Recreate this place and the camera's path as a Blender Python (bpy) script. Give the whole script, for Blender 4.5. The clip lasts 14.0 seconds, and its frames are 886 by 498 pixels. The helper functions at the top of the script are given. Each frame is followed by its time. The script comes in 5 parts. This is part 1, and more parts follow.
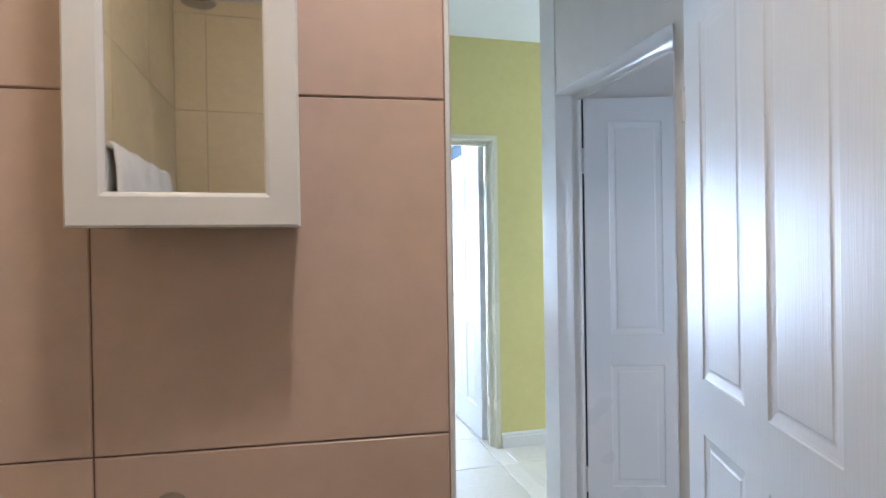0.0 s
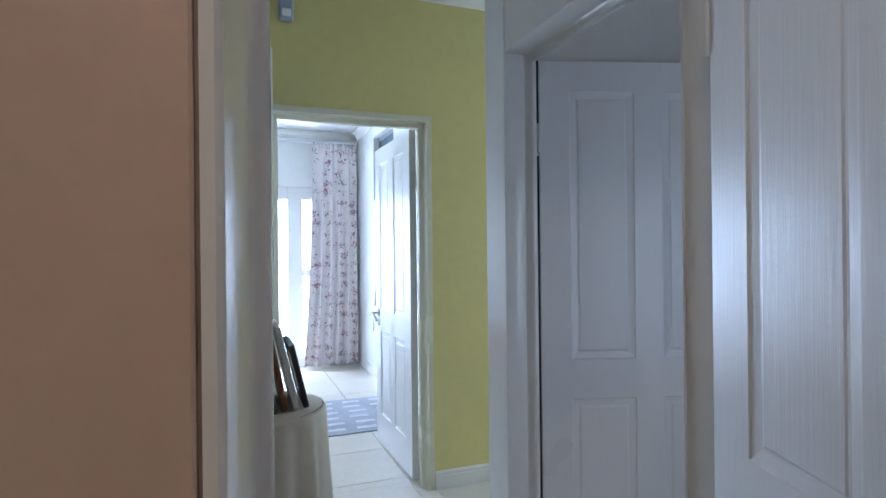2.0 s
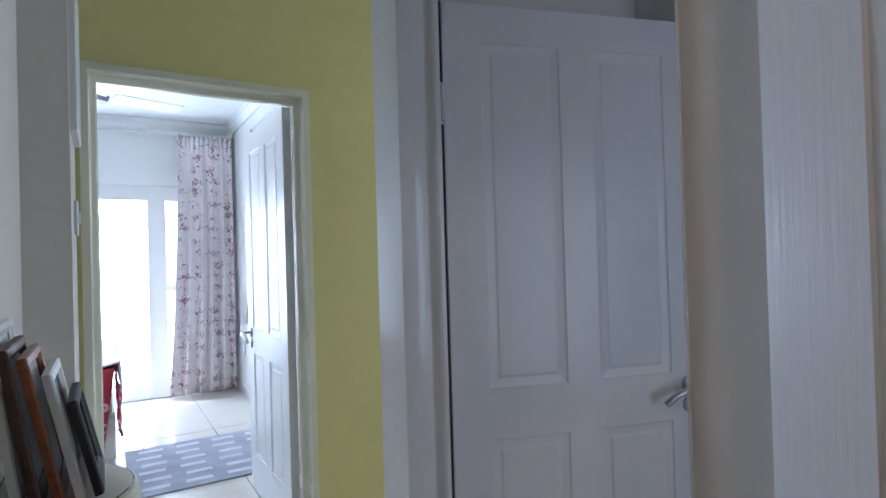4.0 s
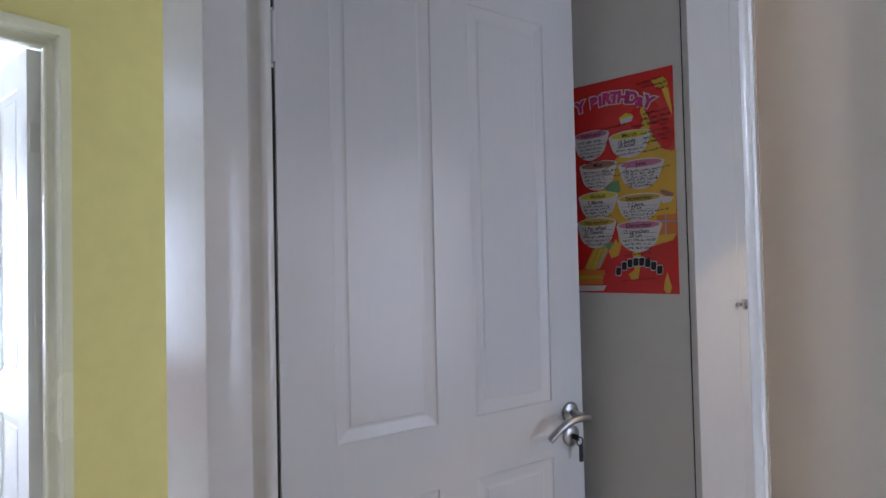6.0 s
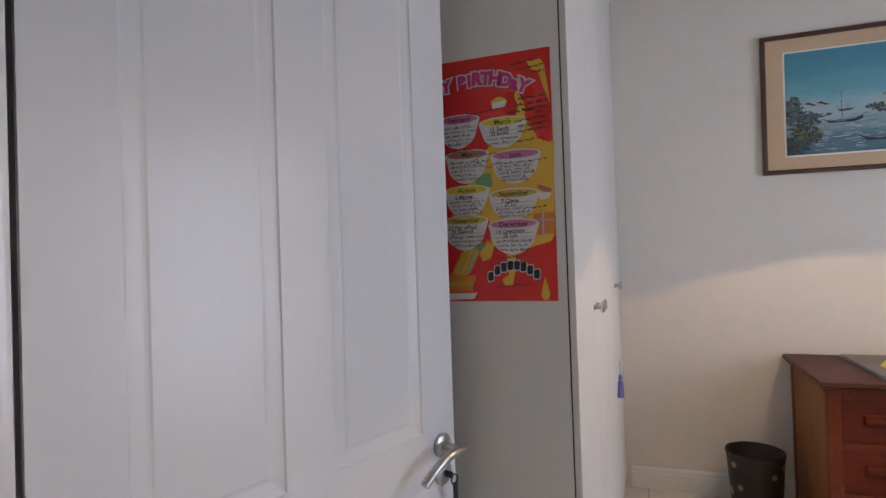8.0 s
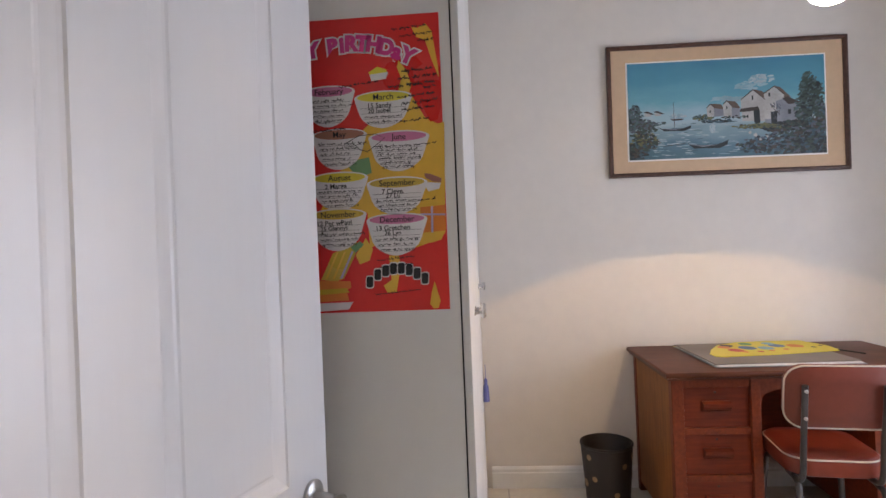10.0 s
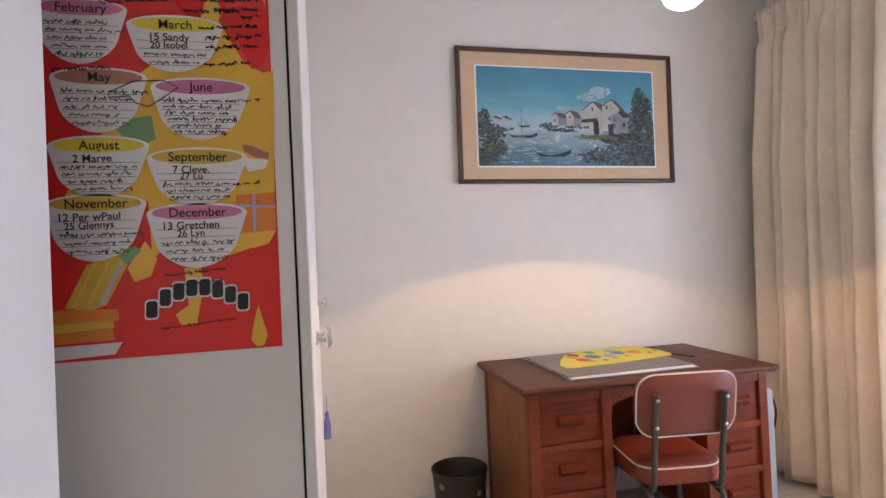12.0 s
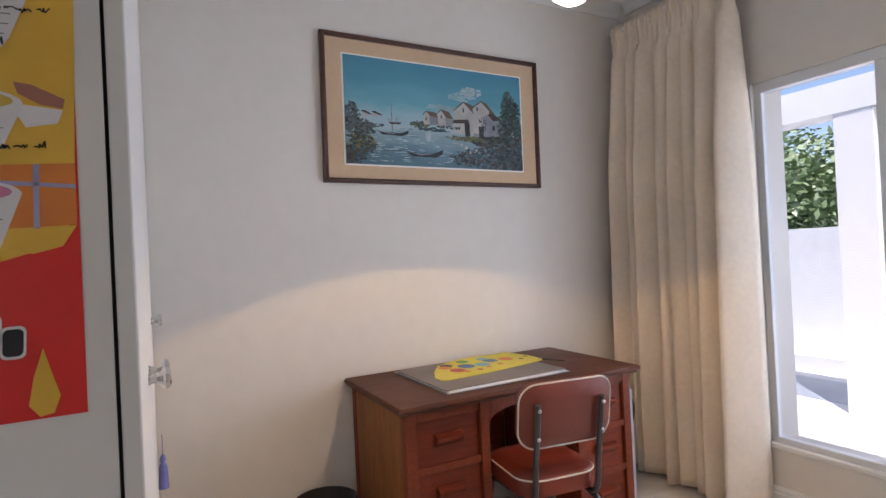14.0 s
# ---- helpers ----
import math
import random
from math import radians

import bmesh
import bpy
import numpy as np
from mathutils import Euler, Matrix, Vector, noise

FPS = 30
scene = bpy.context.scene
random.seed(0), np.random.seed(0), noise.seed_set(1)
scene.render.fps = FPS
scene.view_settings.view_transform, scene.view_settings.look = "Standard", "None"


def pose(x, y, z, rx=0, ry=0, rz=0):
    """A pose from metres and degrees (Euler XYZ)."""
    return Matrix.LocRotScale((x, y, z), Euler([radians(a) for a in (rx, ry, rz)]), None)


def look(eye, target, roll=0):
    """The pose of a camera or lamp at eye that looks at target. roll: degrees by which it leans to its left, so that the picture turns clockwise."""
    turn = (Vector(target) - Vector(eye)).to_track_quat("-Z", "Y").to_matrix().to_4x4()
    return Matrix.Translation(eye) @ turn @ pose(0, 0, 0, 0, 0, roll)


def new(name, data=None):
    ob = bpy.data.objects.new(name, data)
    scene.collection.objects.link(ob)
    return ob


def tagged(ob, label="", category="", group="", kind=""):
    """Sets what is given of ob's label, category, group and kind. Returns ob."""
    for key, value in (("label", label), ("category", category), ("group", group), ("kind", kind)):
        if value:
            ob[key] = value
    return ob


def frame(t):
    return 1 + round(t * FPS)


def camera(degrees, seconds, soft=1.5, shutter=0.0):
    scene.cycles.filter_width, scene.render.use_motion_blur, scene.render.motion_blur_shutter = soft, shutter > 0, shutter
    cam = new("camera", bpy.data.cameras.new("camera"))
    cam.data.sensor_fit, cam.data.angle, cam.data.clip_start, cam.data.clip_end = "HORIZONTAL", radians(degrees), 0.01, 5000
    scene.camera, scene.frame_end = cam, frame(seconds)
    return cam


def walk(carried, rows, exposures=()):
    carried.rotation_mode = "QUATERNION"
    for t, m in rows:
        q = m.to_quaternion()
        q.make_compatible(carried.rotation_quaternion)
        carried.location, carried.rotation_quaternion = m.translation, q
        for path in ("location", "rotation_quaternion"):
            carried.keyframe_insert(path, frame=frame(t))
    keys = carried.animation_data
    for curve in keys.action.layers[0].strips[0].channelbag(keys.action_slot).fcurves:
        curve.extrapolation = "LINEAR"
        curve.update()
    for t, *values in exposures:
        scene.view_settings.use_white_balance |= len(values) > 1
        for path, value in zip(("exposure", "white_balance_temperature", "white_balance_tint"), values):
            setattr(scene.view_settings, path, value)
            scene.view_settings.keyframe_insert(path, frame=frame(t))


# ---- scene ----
cam = camera(77.5, 14.0)
PATH = [
    (0, (0.36, 0.22, 1.351), (0.863, 2.155, 1.341), -0.9),
    (0.5, (0.424, 0.346, 1.346), (0.977, 2.267, 1.336), -0.8),
    (1, (0.481, 0.482, 1.339), (1.085, 2.388, 1.332), -0.5),
    (1.5, (0.532, 0.64, 1.343), (1.188, 2.529, 1.339), -0.6),
    (2, (0.591, 0.783, 1.34), (1.308, 2.651, 1.341), -0.6),
    (2.2, (0.613, 0.833, 1.34), (1.357, 2.689, 1.341), -0.6),
    (4.3, (0.871, 1.314, 1.306), (1.997, 2.967, 1.334), -1.5),
    (4.5, (0.896, 1.364, 1.302), (2.08, 2.976, 1.334), -1.3),
    (5, (0.948, 1.456, 1.301), (2.264, 2.961, 1.34), -1.3),
    (5.5, (0.997, 1.523, 1.3), (2.413, 2.935, 1.34), -1.4),
    (6, (1.04, 1.623, 1.297), (2.576, 2.904, 1.342), -1.3),
    (6.5, (1.099, 1.714, 1.298), (2.749, 2.844, 1.331), -1.3),
    (7, (1.15, 1.765, 1.299), (2.889, 2.751, 1.318), -1.6),
    (7.5, (1.189, 1.817, 1.3), (3.003, 2.659, 1.331), -1.9),
    (8, (1.226, 1.868, 1.311), (3.1, 2.566, 1.338), -1.9),
    (10.3, (1.483, 1.999, 1.315), (3.482, 2.067, 1.33), -2.3),
    (10.5, (1.528, 1.993, 1.31), (3.527, 2.006, 1.331), -2.3),
    (11, (1.584, 1.999, 1.315), (3.578, 1.845, 1.336), -2.7),
    (11.5, (1.688, 2.005, 1.31), (3.665, 1.704, 1.333), -2.7),
    (12, (1.74, 2.014, 1.312), (3.691, 1.577, 1.334), -2.6),
    (12.5, (1.792, 2.023, 1.322), (3.711, 1.459, 1.34), -2.8),
    (13, (1.854, 2.028, 1.325), (3.731, 1.337, 1.341), -2.7),
    (13.5, (1.916, 2.029, 1.318), (3.742, 1.213, 1.334), -2.8),
    (14, (1.968, 2.015, 1.317), (3.738, 1.084, 1.333), -2.8),
]
EXPOSURES = [(0.0, 0.33, 5250, 12), (1.0, 0.08, 5150, 12), (1.5, -0.1, 5200, 13), (2.0, -0.6, 5200, 13), (4.5, -0.73, 5450, 17), (5.0, -0.41, 5550, 18), (5.5, -0.26, 5650, 19), (6.0, -0.12, 5750, 20), (6.5, -0.27, 5900, 21), (7.0, -0.1, 6000, 21), (7.5, 0.03, 6100, 22), (8.0, 0.26, 6200, 22), (10.5, 0.77, 6350, 24), (11.5, 1.0, 6400, 26), (12.5, 0.69, 6300, 28), (14.0, 0.51, 6180, 22)]
walk(cam, [(t, look(eye, target, roll)) for t, eye, target, roll in PATH], EXPOSURES)

# ---- world and light ----
world = bpy.data.worlds.new("sky")
scene.world = world
world.use_nodes = True
_wn = world.node_tree.nodes
_sky = _wn.new("ShaderNodeTexSky")
_sky.sky_type = 'NISHITA'
_sky.sun_disc = False
_sky.sun_elevation, _sky.sun_rotation = radians(63), radians(-50)
_wn["Background"].inputs["Strength"].default_value = 0.15
world.node_tree.links.new(_sky.outputs[0], _wn["Background"].inputs["Color"])

sun = new("sun", bpy.data.lights.new("sun", 'SUN'))
sun.data.energy, sun.data.angle, sun.data.color = 5.0, radians(0.6), (1.0, 0.95, 0.88)
sun.matrix_basis = look((0, 0, 20), (math.sin(radians(50)) * math.cos(radians(63)), -math.cos(radians(50)) * math.cos(radians(63)), 20 - math.sin(radians(63))))


def window_light(name, place, target, width, height, power, color):
    """The sky's light in a window opening."""
    data = bpy.data.lights.new(name, 'AREA')
    data.shape, data.size, data.size_y, data.energy, data.color = 'RECTANGLE', width, height, power, color
    ob = new(name, data)
    ob.matrix_basis = look(place, target)
    return ob


DAY = (0.78, 0.89, 1.0)
window_light("study_window_daylight", (2.53, -0.76, 1.2), (3.35, 0.45, 1.15), 0.95, 1.6, 18, DAY)
window_light("bedroom_window_daylight", (0.6, 7.48, 1.05), (0.7, 4.0, 1.0), 1.7, 1.8, 150, DAY)
window_light("hall_window_daylight", (4.65, 3.18, 1.4), (2.0, 3.25, 1.3), 0.8, 1.5, 52, (0.79, 0.91, 1.0))


def bulb(name, place, power, color, radius):
    data = bpy.data.lights.new(name, 'POINT')
    data.energy, data.color, data.shadow_soft_size = power, color, radius
    ob = new(name, data)
    ob.location = place
    return ob


bulb("bathroom_bulb", (0.42, 0.42, 2.42), 20.5, (1.0, 0.81, 0.62), 0.07)
spot_data = bpy.data.lights.new("study_bulb", 'SPOT')
spot_data.energy, spot_data.color, spot_data.shadow_soft_size = 21.0, (1.0, 0.67, 0.29), 0.012
spot_data.spot_size, spot_data.spot_blend = radians(121), 0.06
study_bulb = new("study_bulb", spot_data)
study_bulb.matrix_basis = look((3.20, 0.90, 2.005), (3.20, 0.90, 0))

# ---- materials ----


def mat(name, color, rough=0.5, metal=0.0, var=0.08, scale=6.0, bump=0.05, bump_scale=120.0, grain=None, coat=0.0, tint=None, stretch=(1, 1, 1), transmission=0.0, emit=0.0, spread=0.0, shine=0.5):
    """A procedural surface: colour varied at two scales, fine relief, uneven gloss. tint: the colour of the stains."""
    m = bpy.data.materials.new(name)
    m.use_nodes = True
    n, l = m.node_tree.nodes, m.node_tree.links
    b = n["Principled BSDF"]
    b.inputs["Metallic"].default_value = metal
    b.inputs["Coat Weight"].default_value = coat
    b.inputs["Coat Roughness"].default_value = 0.15
    b.inputs["Specular IOR Level"].default_value = shine
    b.inputs["Transmission Weight"].default_value = transmission
    tc = n.new("ShaderNodeTexCoord")
    mp = n.new("ShaderNodeMapping")
    mp.inputs["Scale"].default_value = stretch
    l.new(tc.outputs["Object"], mp.inputs["Vector"])
    oi = n.new("ShaderNodeObjectInfo")
    off = n.new("ShaderNodeVectorMath")
    off.operation = 'ADD'
    sc = n.new("ShaderNodeMath")
    sc.operation = 'MULTIPLY'
    sc.inputs[1].default_value = 37.0
    l.new(oi.outputs["Random"], sc.inputs[0])
    l.new(mp.outputs[0], off.inputs[0])
    l.new(sc.outputs[0], off.inputs[1])
    big = n.new("ShaderNodeTexNoise")
    big.inputs["Scale"].default_value, big.inputs["Detail"].default_value = scale * 0.3, 3
    fine = n.new("ShaderNodeTexNoise")
    fine.inputs["Scale"].default_value, fine.inputs["Detail"].default_value = scale * 5, 5
    l.new(off.outputs[0], big.inputs["Vector"])
    l.new(off.outputs[0], fine.inputs["Vector"])
    dark = tint or tuple(c * (1 - 2.2 * var) for c in color)
    mix = n.new("ShaderNodeMix")
    mix.data_type = 'RGBA'
    mix.inputs["A"].default_value = (*color, 1)
    mix.inputs["B"].default_value = (*dark, 1)
    ramp = n.new("ShaderNodeMapRange")
    ramp.inputs["From Min"].default_value, ramp.inputs["From Max"].default_value = 0.35, 0.75
    l.new(big.outputs["Fac"], ramp.inputs["Value"])
    l.new(ramp.outputs[0], mix.inputs["Factor"])
    mix2 = n.new("ShaderNodeMix")
    mix2.data_type, mix2.blend_type = 'RGBA', 'MULTIPLY'
    mix2.inputs["Factor"].default_value = 1.0
    rng = n.new("ShaderNodeMapRange")
    rng.inputs["From Min"].default_value, rng.inputs["From Max"].default_value = 0.3, 0.7
    rng.inputs["To Min"].default_value, rng.inputs["To Max"].default_value = 1 - var, 1 + var * 0.3
    l.new(fine.outputs["Fac"], rng.inputs["Value"])
    l.new(mix.outputs["Result"], mix2.inputs["A"])
    l.new(rng.outputs[0], mix2.inputs["B"])
    last = mix2.outputs["Result"]
    if spread:
        pick = n.new("ShaderNodeMapRange")
        pick.inputs["To Min"].default_value, pick.inputs["To Max"].default_value = 1 - spread, 1.0
        l.new(oi.outputs["Random"], pick.inputs["Value"])
        mix3 = n.new("ShaderNodeMix")
        mix3.data_type, mix3.blend_type = 'RGBA', 'MULTIPLY'
        mix3.inputs["Factor"].default_value = 1.0
        l.new(last, mix3.inputs["A"])
        l.new(pick.outputs[0], mix3.inputs["B"])
        last = mix3.outputs["Result"]
    height = None
    if grain:
        wave = n.new("ShaderNodeTexNoise")
        wave.inputs["Scale"].default_value, wave.inputs["Detail"].default_value = 1.0, 5
        gm = n.new("ShaderNodeMapping")
        gm.inputs["Scale"].default_value = grain
        l.new(off.outputs[0], gm.inputs["Vector"])
        l.new(gm.outputs[0], wave.inputs["Vector"])
        height = wave.outputs["Fac"]
        gmix = n.new("ShaderNodeMix")
        gmix.data_type, gmix.blend_type = 'RGBA', 'MULTIPLY'
        gmix.inputs["Factor"].default_value = 1.0
        gr = n.new("ShaderNodeMapRange")
        gr.inputs["From Min"].default_value, gr.inputs["From Max"].default_value = 0.35, 0.65
        gr.inputs["To Min"].default_value, gr.inputs["To Max"].default_value = 1 - min(0.5, 3 * var), 1.0
        l.new(height, gr.inputs["Value"])
        l.new(last, gmix.inputs["A"])
        l.new(gr.outputs[0], gmix.inputs["B"])
        last = gmix.outputs["Result"]
    l.new(last, b.inputs["Base Color"])
    rr = n.new("ShaderNodeMapRange")
    rr.inputs["From Min"].default_value, rr.inputs["From Max"].default_value = 0.3, 0.7
    rr.inputs["To Min"].default_value, rr.inputs["To Max"].default_value = rough * 0.85, min(1, rough * 1.15)
    l.new(big.outputs["Fac"], rr.inputs["Value"])
    l.new(rr.outputs[0], b.inputs["Roughness"])
    if bump:
        bn = n.new("ShaderNodeTexNoise")
        bn.inputs["Scale"].default_value, bn.inputs["Detail"].default_value = bump_scale, 4
        l.new(off.outputs[0], bn.inputs["Vector"])
        bp = n.new("ShaderNodeBump")
        bp.inputs["Strength"].default_value, bp.inputs["Distance"].default_value = bump, 0.004
        l.new(height or bn.outputs["Fac"], bp.inputs["Height"])
        l.new(bp.outputs[0], b.inputs["Normal"])
    if emit:
        b.inputs["Emission Color"].default_value = (*color, 1)
        b.inputs["Emission Strength"].default_value = emit
    return m


WALL = mat("cream_wall_paint", (0.72, 0.675, 0.615), 0.75, var=0.03, scale=3, bump=0.12, bump_scale=90)
YELLOW = mat("yellow_green_wall_paint", (0.67, 0.60, 0.245), 0.55, var=0.04, scale=3, bump=0.12, bump_scale=90)
CEILING = mat("white_ceiling_paint", (0.80, 0.80, 0.77), 0.8, var=0.02, scale=2, bump=0.05)
BEDWALL = mat("white_bedroom_paint", (0.78, 0.78, 0.76), 0.7, var=0.02, scale=3, bump=0.08)
GLOSS = mat("white_gloss_enamel", (0.76, 0.75, 0.73), 0.16, var=0.02, scale=5, bump=0.04, bump_scale=60)
CREAM_GLOSS = mat("cream_gloss_enamel", (0.70, 0.68, 0.53), 0.25, var=0.02, scale=5, bump=0.04, bump_scale=60)
SKIRT = mat("white_skirting_paint", (0.78, 0.77, 0.74), 0.35, var=0.03, scale=8, bump=0.04)
DOOR = mat("white_moulded_door_enamel", (0.74, 0.74, 0.74), 0.34, var=0.004, scale=4, bump=0.16, grain=(150, 150, 7), shine=0.3)
DOOR_MATT = mat("white_satin_door_paint", (0.72, 0.72, 0.72), 0.29, var=0.004, scale=4, bump=0.035, grain=(110, 110, 5))
CUPBOARD = mat("white_melamine", (0.70, 0.69, 0.66), 0.42, var=0.02, scale=4, bump=0.03)
TILE_WALL = mat("beige_wall_tile", (0.62, 0.465, 0.375), 0.34, var=0.06, scale=5, bump=0.05, bump_scale=40, spread=0.05)
TILE_CREAM = mat("cream_wall_tile", (0.64, 0.54, 0.34), 0.34, var=0.06, scale=5, bump=0.05, bump_scale=40, spread=0.05)
# near-black for the strip that paints the shade in a hinge gap
GAP_SHADE_BLACK = mat("hinge_gap_shade_black", (0.015, 0.014, 0.013), 0.8, var=0.1, bump=0)
GROUT_BROWN = mat("brown_grout", (0.36, 0.25, 0.20), 0.9, var=0.15, scale=30, bump=0.2)
TILE_FLOOR = mat("cream_floor_tile", (0.74, 0.69, 0.60), 0.22, var=0.05, scale=6, bump=0.03, bump_scale=30, spread=0.05)
GROUT = mat("grey_grout", (0.42, 0.38, 0.32), 0.9, var=0.12, scale=40, bump=0.2)
STEEL = mat("brushed_steel", (0.55, 0.54, 0.52), 0.30, 1.0, var=0.06, scale=20, bump=0.03)
CHROME = mat("chrome", (0.75, 0.75, 0.75), 0.10, 1.0, var=0.03, scale=20, bump=0.0)
BLACK = mat("black_shadow_gap", (0.012, 0.012, 0.012), 0.9, var=0.1, bump=0)
MIRROR = mat("mirror_silver", (0.92, 0.92, 0.90), 0.02, 1.0, var=0.0, bump=0)
TEAK = mat("red_brown_desk_wood", (0.22, 0.042, 0.013), 0.42, var=0.10, scale=5, bump=0.06, grain=(6, 70, 70), shine=0.28)
TEAK_V = mat("red_brown_drawer_wood", (0.20, 0.032, 0.010), 0.48, var=0.10, scale=5, bump=0.06, grain=(70, 6, 70), shine=0.28)
OAK_SIDE = mat("orange_brown_side_wood", (0.33, 0.115, 0.028), 0.46, var=0.10, scale=5, bump=0.06, grain=(70, 70, 5), shine=0.28)
DESK_TOP = mat("dark_brown_desktop_wood", (0.13, 0.040, 0.019), 0.46, var=0.12, scale=5, bump=0.05, grain=(60, 5, 60), shine=0.28)
DARK_WOOD = mat("dark_wood", (0.075, 0.030, 0.018), 0.4, var=0.12, scale=9, bump=0.06, grain=(60, 5, 60))
FRAME_WOOD = mat("brown_frame_wood", (0.105, 0.045, 0.028), 0.38, var=0.12, scale=9, bump=0.08, grain=(60, 8, 60))
LEATHER = mat("orange_red_vinyl", (0.20, 0.026, 0.008), 0.44, var=0.07, scale=9, bump=0.10, bump_scale=260)
LEATHER_B = mat("red_brown_vinyl", (0.17, 0.034, 0.018), 0.42, var=0.08, scale=9, bump=0.10, bump_scale=260)
PIPING = mat("cream_piping", (0.62, 0.54, 0.45), 0.5, var=0.05, bump=0.05)
TUBE = mat("dark_grey_painted_tube", (0.085, 0.080, 0.080), 0.32, 0.6, var=0.10, scale=15, bump=0.04)
CURTAIN = mat("beige_curtain_cloth", (0.80, 0.68, 0.54), 0.75, var=0.06, scale=8, bump=0.25, bump_scale=500)
CLOTH = mat("cream_tablecloth", (0.78, 0.72, 0.60), 0.85, var=0.04, scale=8, bump=0.25, bump_scale=400)
TOWEL = mat("white_towelling", (0.86, 0.86, 0.86), 0.95, var=0.05, scale=30, bump=0.8, bump_scale=350)
BIN = mat("black_brown_tin", (0.020, 0.013, 0.011), 0.55, var=0.15, scale=10, bump=0.05)
GOLD = mat("dull_gold_print", (0.34, 0.22, 0.11), 0.4, var=0.12, scale=15, bump=0.0)
MOUNT = mat("tan_picture_mount", (0.62, 0.44, 0.28), 0.8, var=0.05, scale=6, bump=0.15, bump_scale=300)
WHITE = mat("white_card", (0.86, 0.85, 0.82), 0.6, var=0.03, bump=0.0)
RUG = mat("grey_rug", (0.36, 0.37, 0.42), 0.95, var=0.10, scale=20, bump=0.6, bump_scale=300)
RUG_PALE = mat("pale_grey_rug_pattern", (0.60, 0.60, 0.64), 0.95, var=0.10, scale=20, bump=0.6, bump_scale=300)
RENDERED = mat("white_render", (0.88, 0.88, 0.87), 0.9, var=0.03, scale=2, bump=0.25, bump_scale=60)
GREYWALL = mat("pale_grey_garden_wall", (0.74, 0.76, 0.78), 0.9, var=0.07, scale=2, bump=0.25, bump_scale=60)
PAVING = mat("pale_paving", (0.84, 0.83, 0.80), 0.8, var=0.08, scale=3, bump=0.2, bump_scale=50)
LAWN = mat("ground_grass", (0.06, 0.09, 0.03), 0.9, var=0.2, scale=4, bump=0.5)
BARK = mat("bark", (0.11, 0.085, 0.065), 0.9, var=0.2, scale=12, bump=0.6, bump_scale=40)
LEAF = mat("green_leaf", (0.24, 0.36, 0.14), 0.45, var=0.15, scale=5, bump=0.05, spread=0.3)
LEAF_B = mat("pale_green_leaf", (0.50, 0.62, 0.36), 0.45, var=0.15, scale=5, bump=0.05, spread=0.3)
DARKSTONE = mat("dark_stone_edge", (0.34, 0.38, 0.43), 0.35, var=0.1, scale=5, bump=0.1)
ALU = mat("white_aluminium", (0.72, 0.73, 0.74), 0.35, 0.1, var=0.02, bump=0.0)
BLACKTUBE = mat("black_cable", (0.02, 0.02, 0.02), 0.5, var=0.1, bump=0)
BLUE = mat("blue_violet_ribbon", (0.16, 0.17, 0.42), 0.7, var=0.15, scale=30, bump=0.1)
GREYPLASTIC = mat("grey_plastic", (0.30, 0.31, 0.33), 0.4, var=0.06, bump=0.02)
BLUEGREY = mat("blue_grey_glass_dark", (0.16, 0.21, 0.26), 0.15, var=0.08, bump=0.0)
OPAL = mat("lit_opal_glass", (1.0, 0.86, 0.66), 0.3, var=0.0, bump=0, emit=14.0)
GLASS = bpy.data.materials.new("window_glass")
GLASS.use_nodes = True
_gb = GLASS.node_tree.nodes["Principled BSDF"]
_gb.inputs["Transmission Weight"].default_value, _gb.inputs["Roughness"].default_value, _gb.inputs["IOR"].default_value = 1.0, 0.0, 1.02


def flat(name, color, rough=0.45):
    return mat(name, color, rough, var=0.04, scale=12, bump=0)


# ---- mesh helpers ----


def mesh_object(name, bm, material, smooth=False):
    bmesh.ops.recalc_face_normals(bm, faces=bm.faces[:])
    me = bpy.data.meshes.new(name)
    bm.to_mesh(me)
    bm.free()
    me.materials.append(material)
    if smooth:
        for p in me.polygons:
            p.use_smooth = True
        me.set_sharp_from_angle(angle=radians(40))
    return new(name, me)


def part(name, bm, material, parent, label="", smooth=False, m=None):
    ob = mesh_object(name, bm, material, smooth)
    ob.parent = parent
    if m is not None:
        ob.matrix_basis = m
    if label:
        tagged(ob, label)
    return ob


def thing(name, m, label, category, group=""):
    ob = new(name)
    ob.empty_display_size = 0.1
    ob.matrix_basis = m
    return tagged(ob, label, category, group)


def structure(name, bm, material, label, smooth=False):
    ob = mesh_object(name, bm, material, smooth)
    return tagged(ob, label, "", "", "structure")


def box(x0, y0, z0, x1, y1, z1, r=0.0, bm=None, seg=2):
    own = bmesh.new()
    m = Matrix.LocRotScale(((x0 + x1) / 2, (y0 + y1) / 2, (z0 + z1) / 2), None, (abs(x1 - x0), abs(y1 - y0), abs(z1 - z0)))
    bmesh.ops.create_cube(own, size=1, matrix=m)
    if r:
        bmesh.ops.bevel(own, geom=own.edges[:], offset=r, segments=seg, profile=0.5, affect='EDGES')
    return join(bm, own) if bm else own


def join(bm, own):
    me = bpy.data.meshes.new("tmp")
    own.to_mesh(me)
    own.free()
    bm.from_mesh(me)
    bpy.data.meshes.remove(me)
    return bm


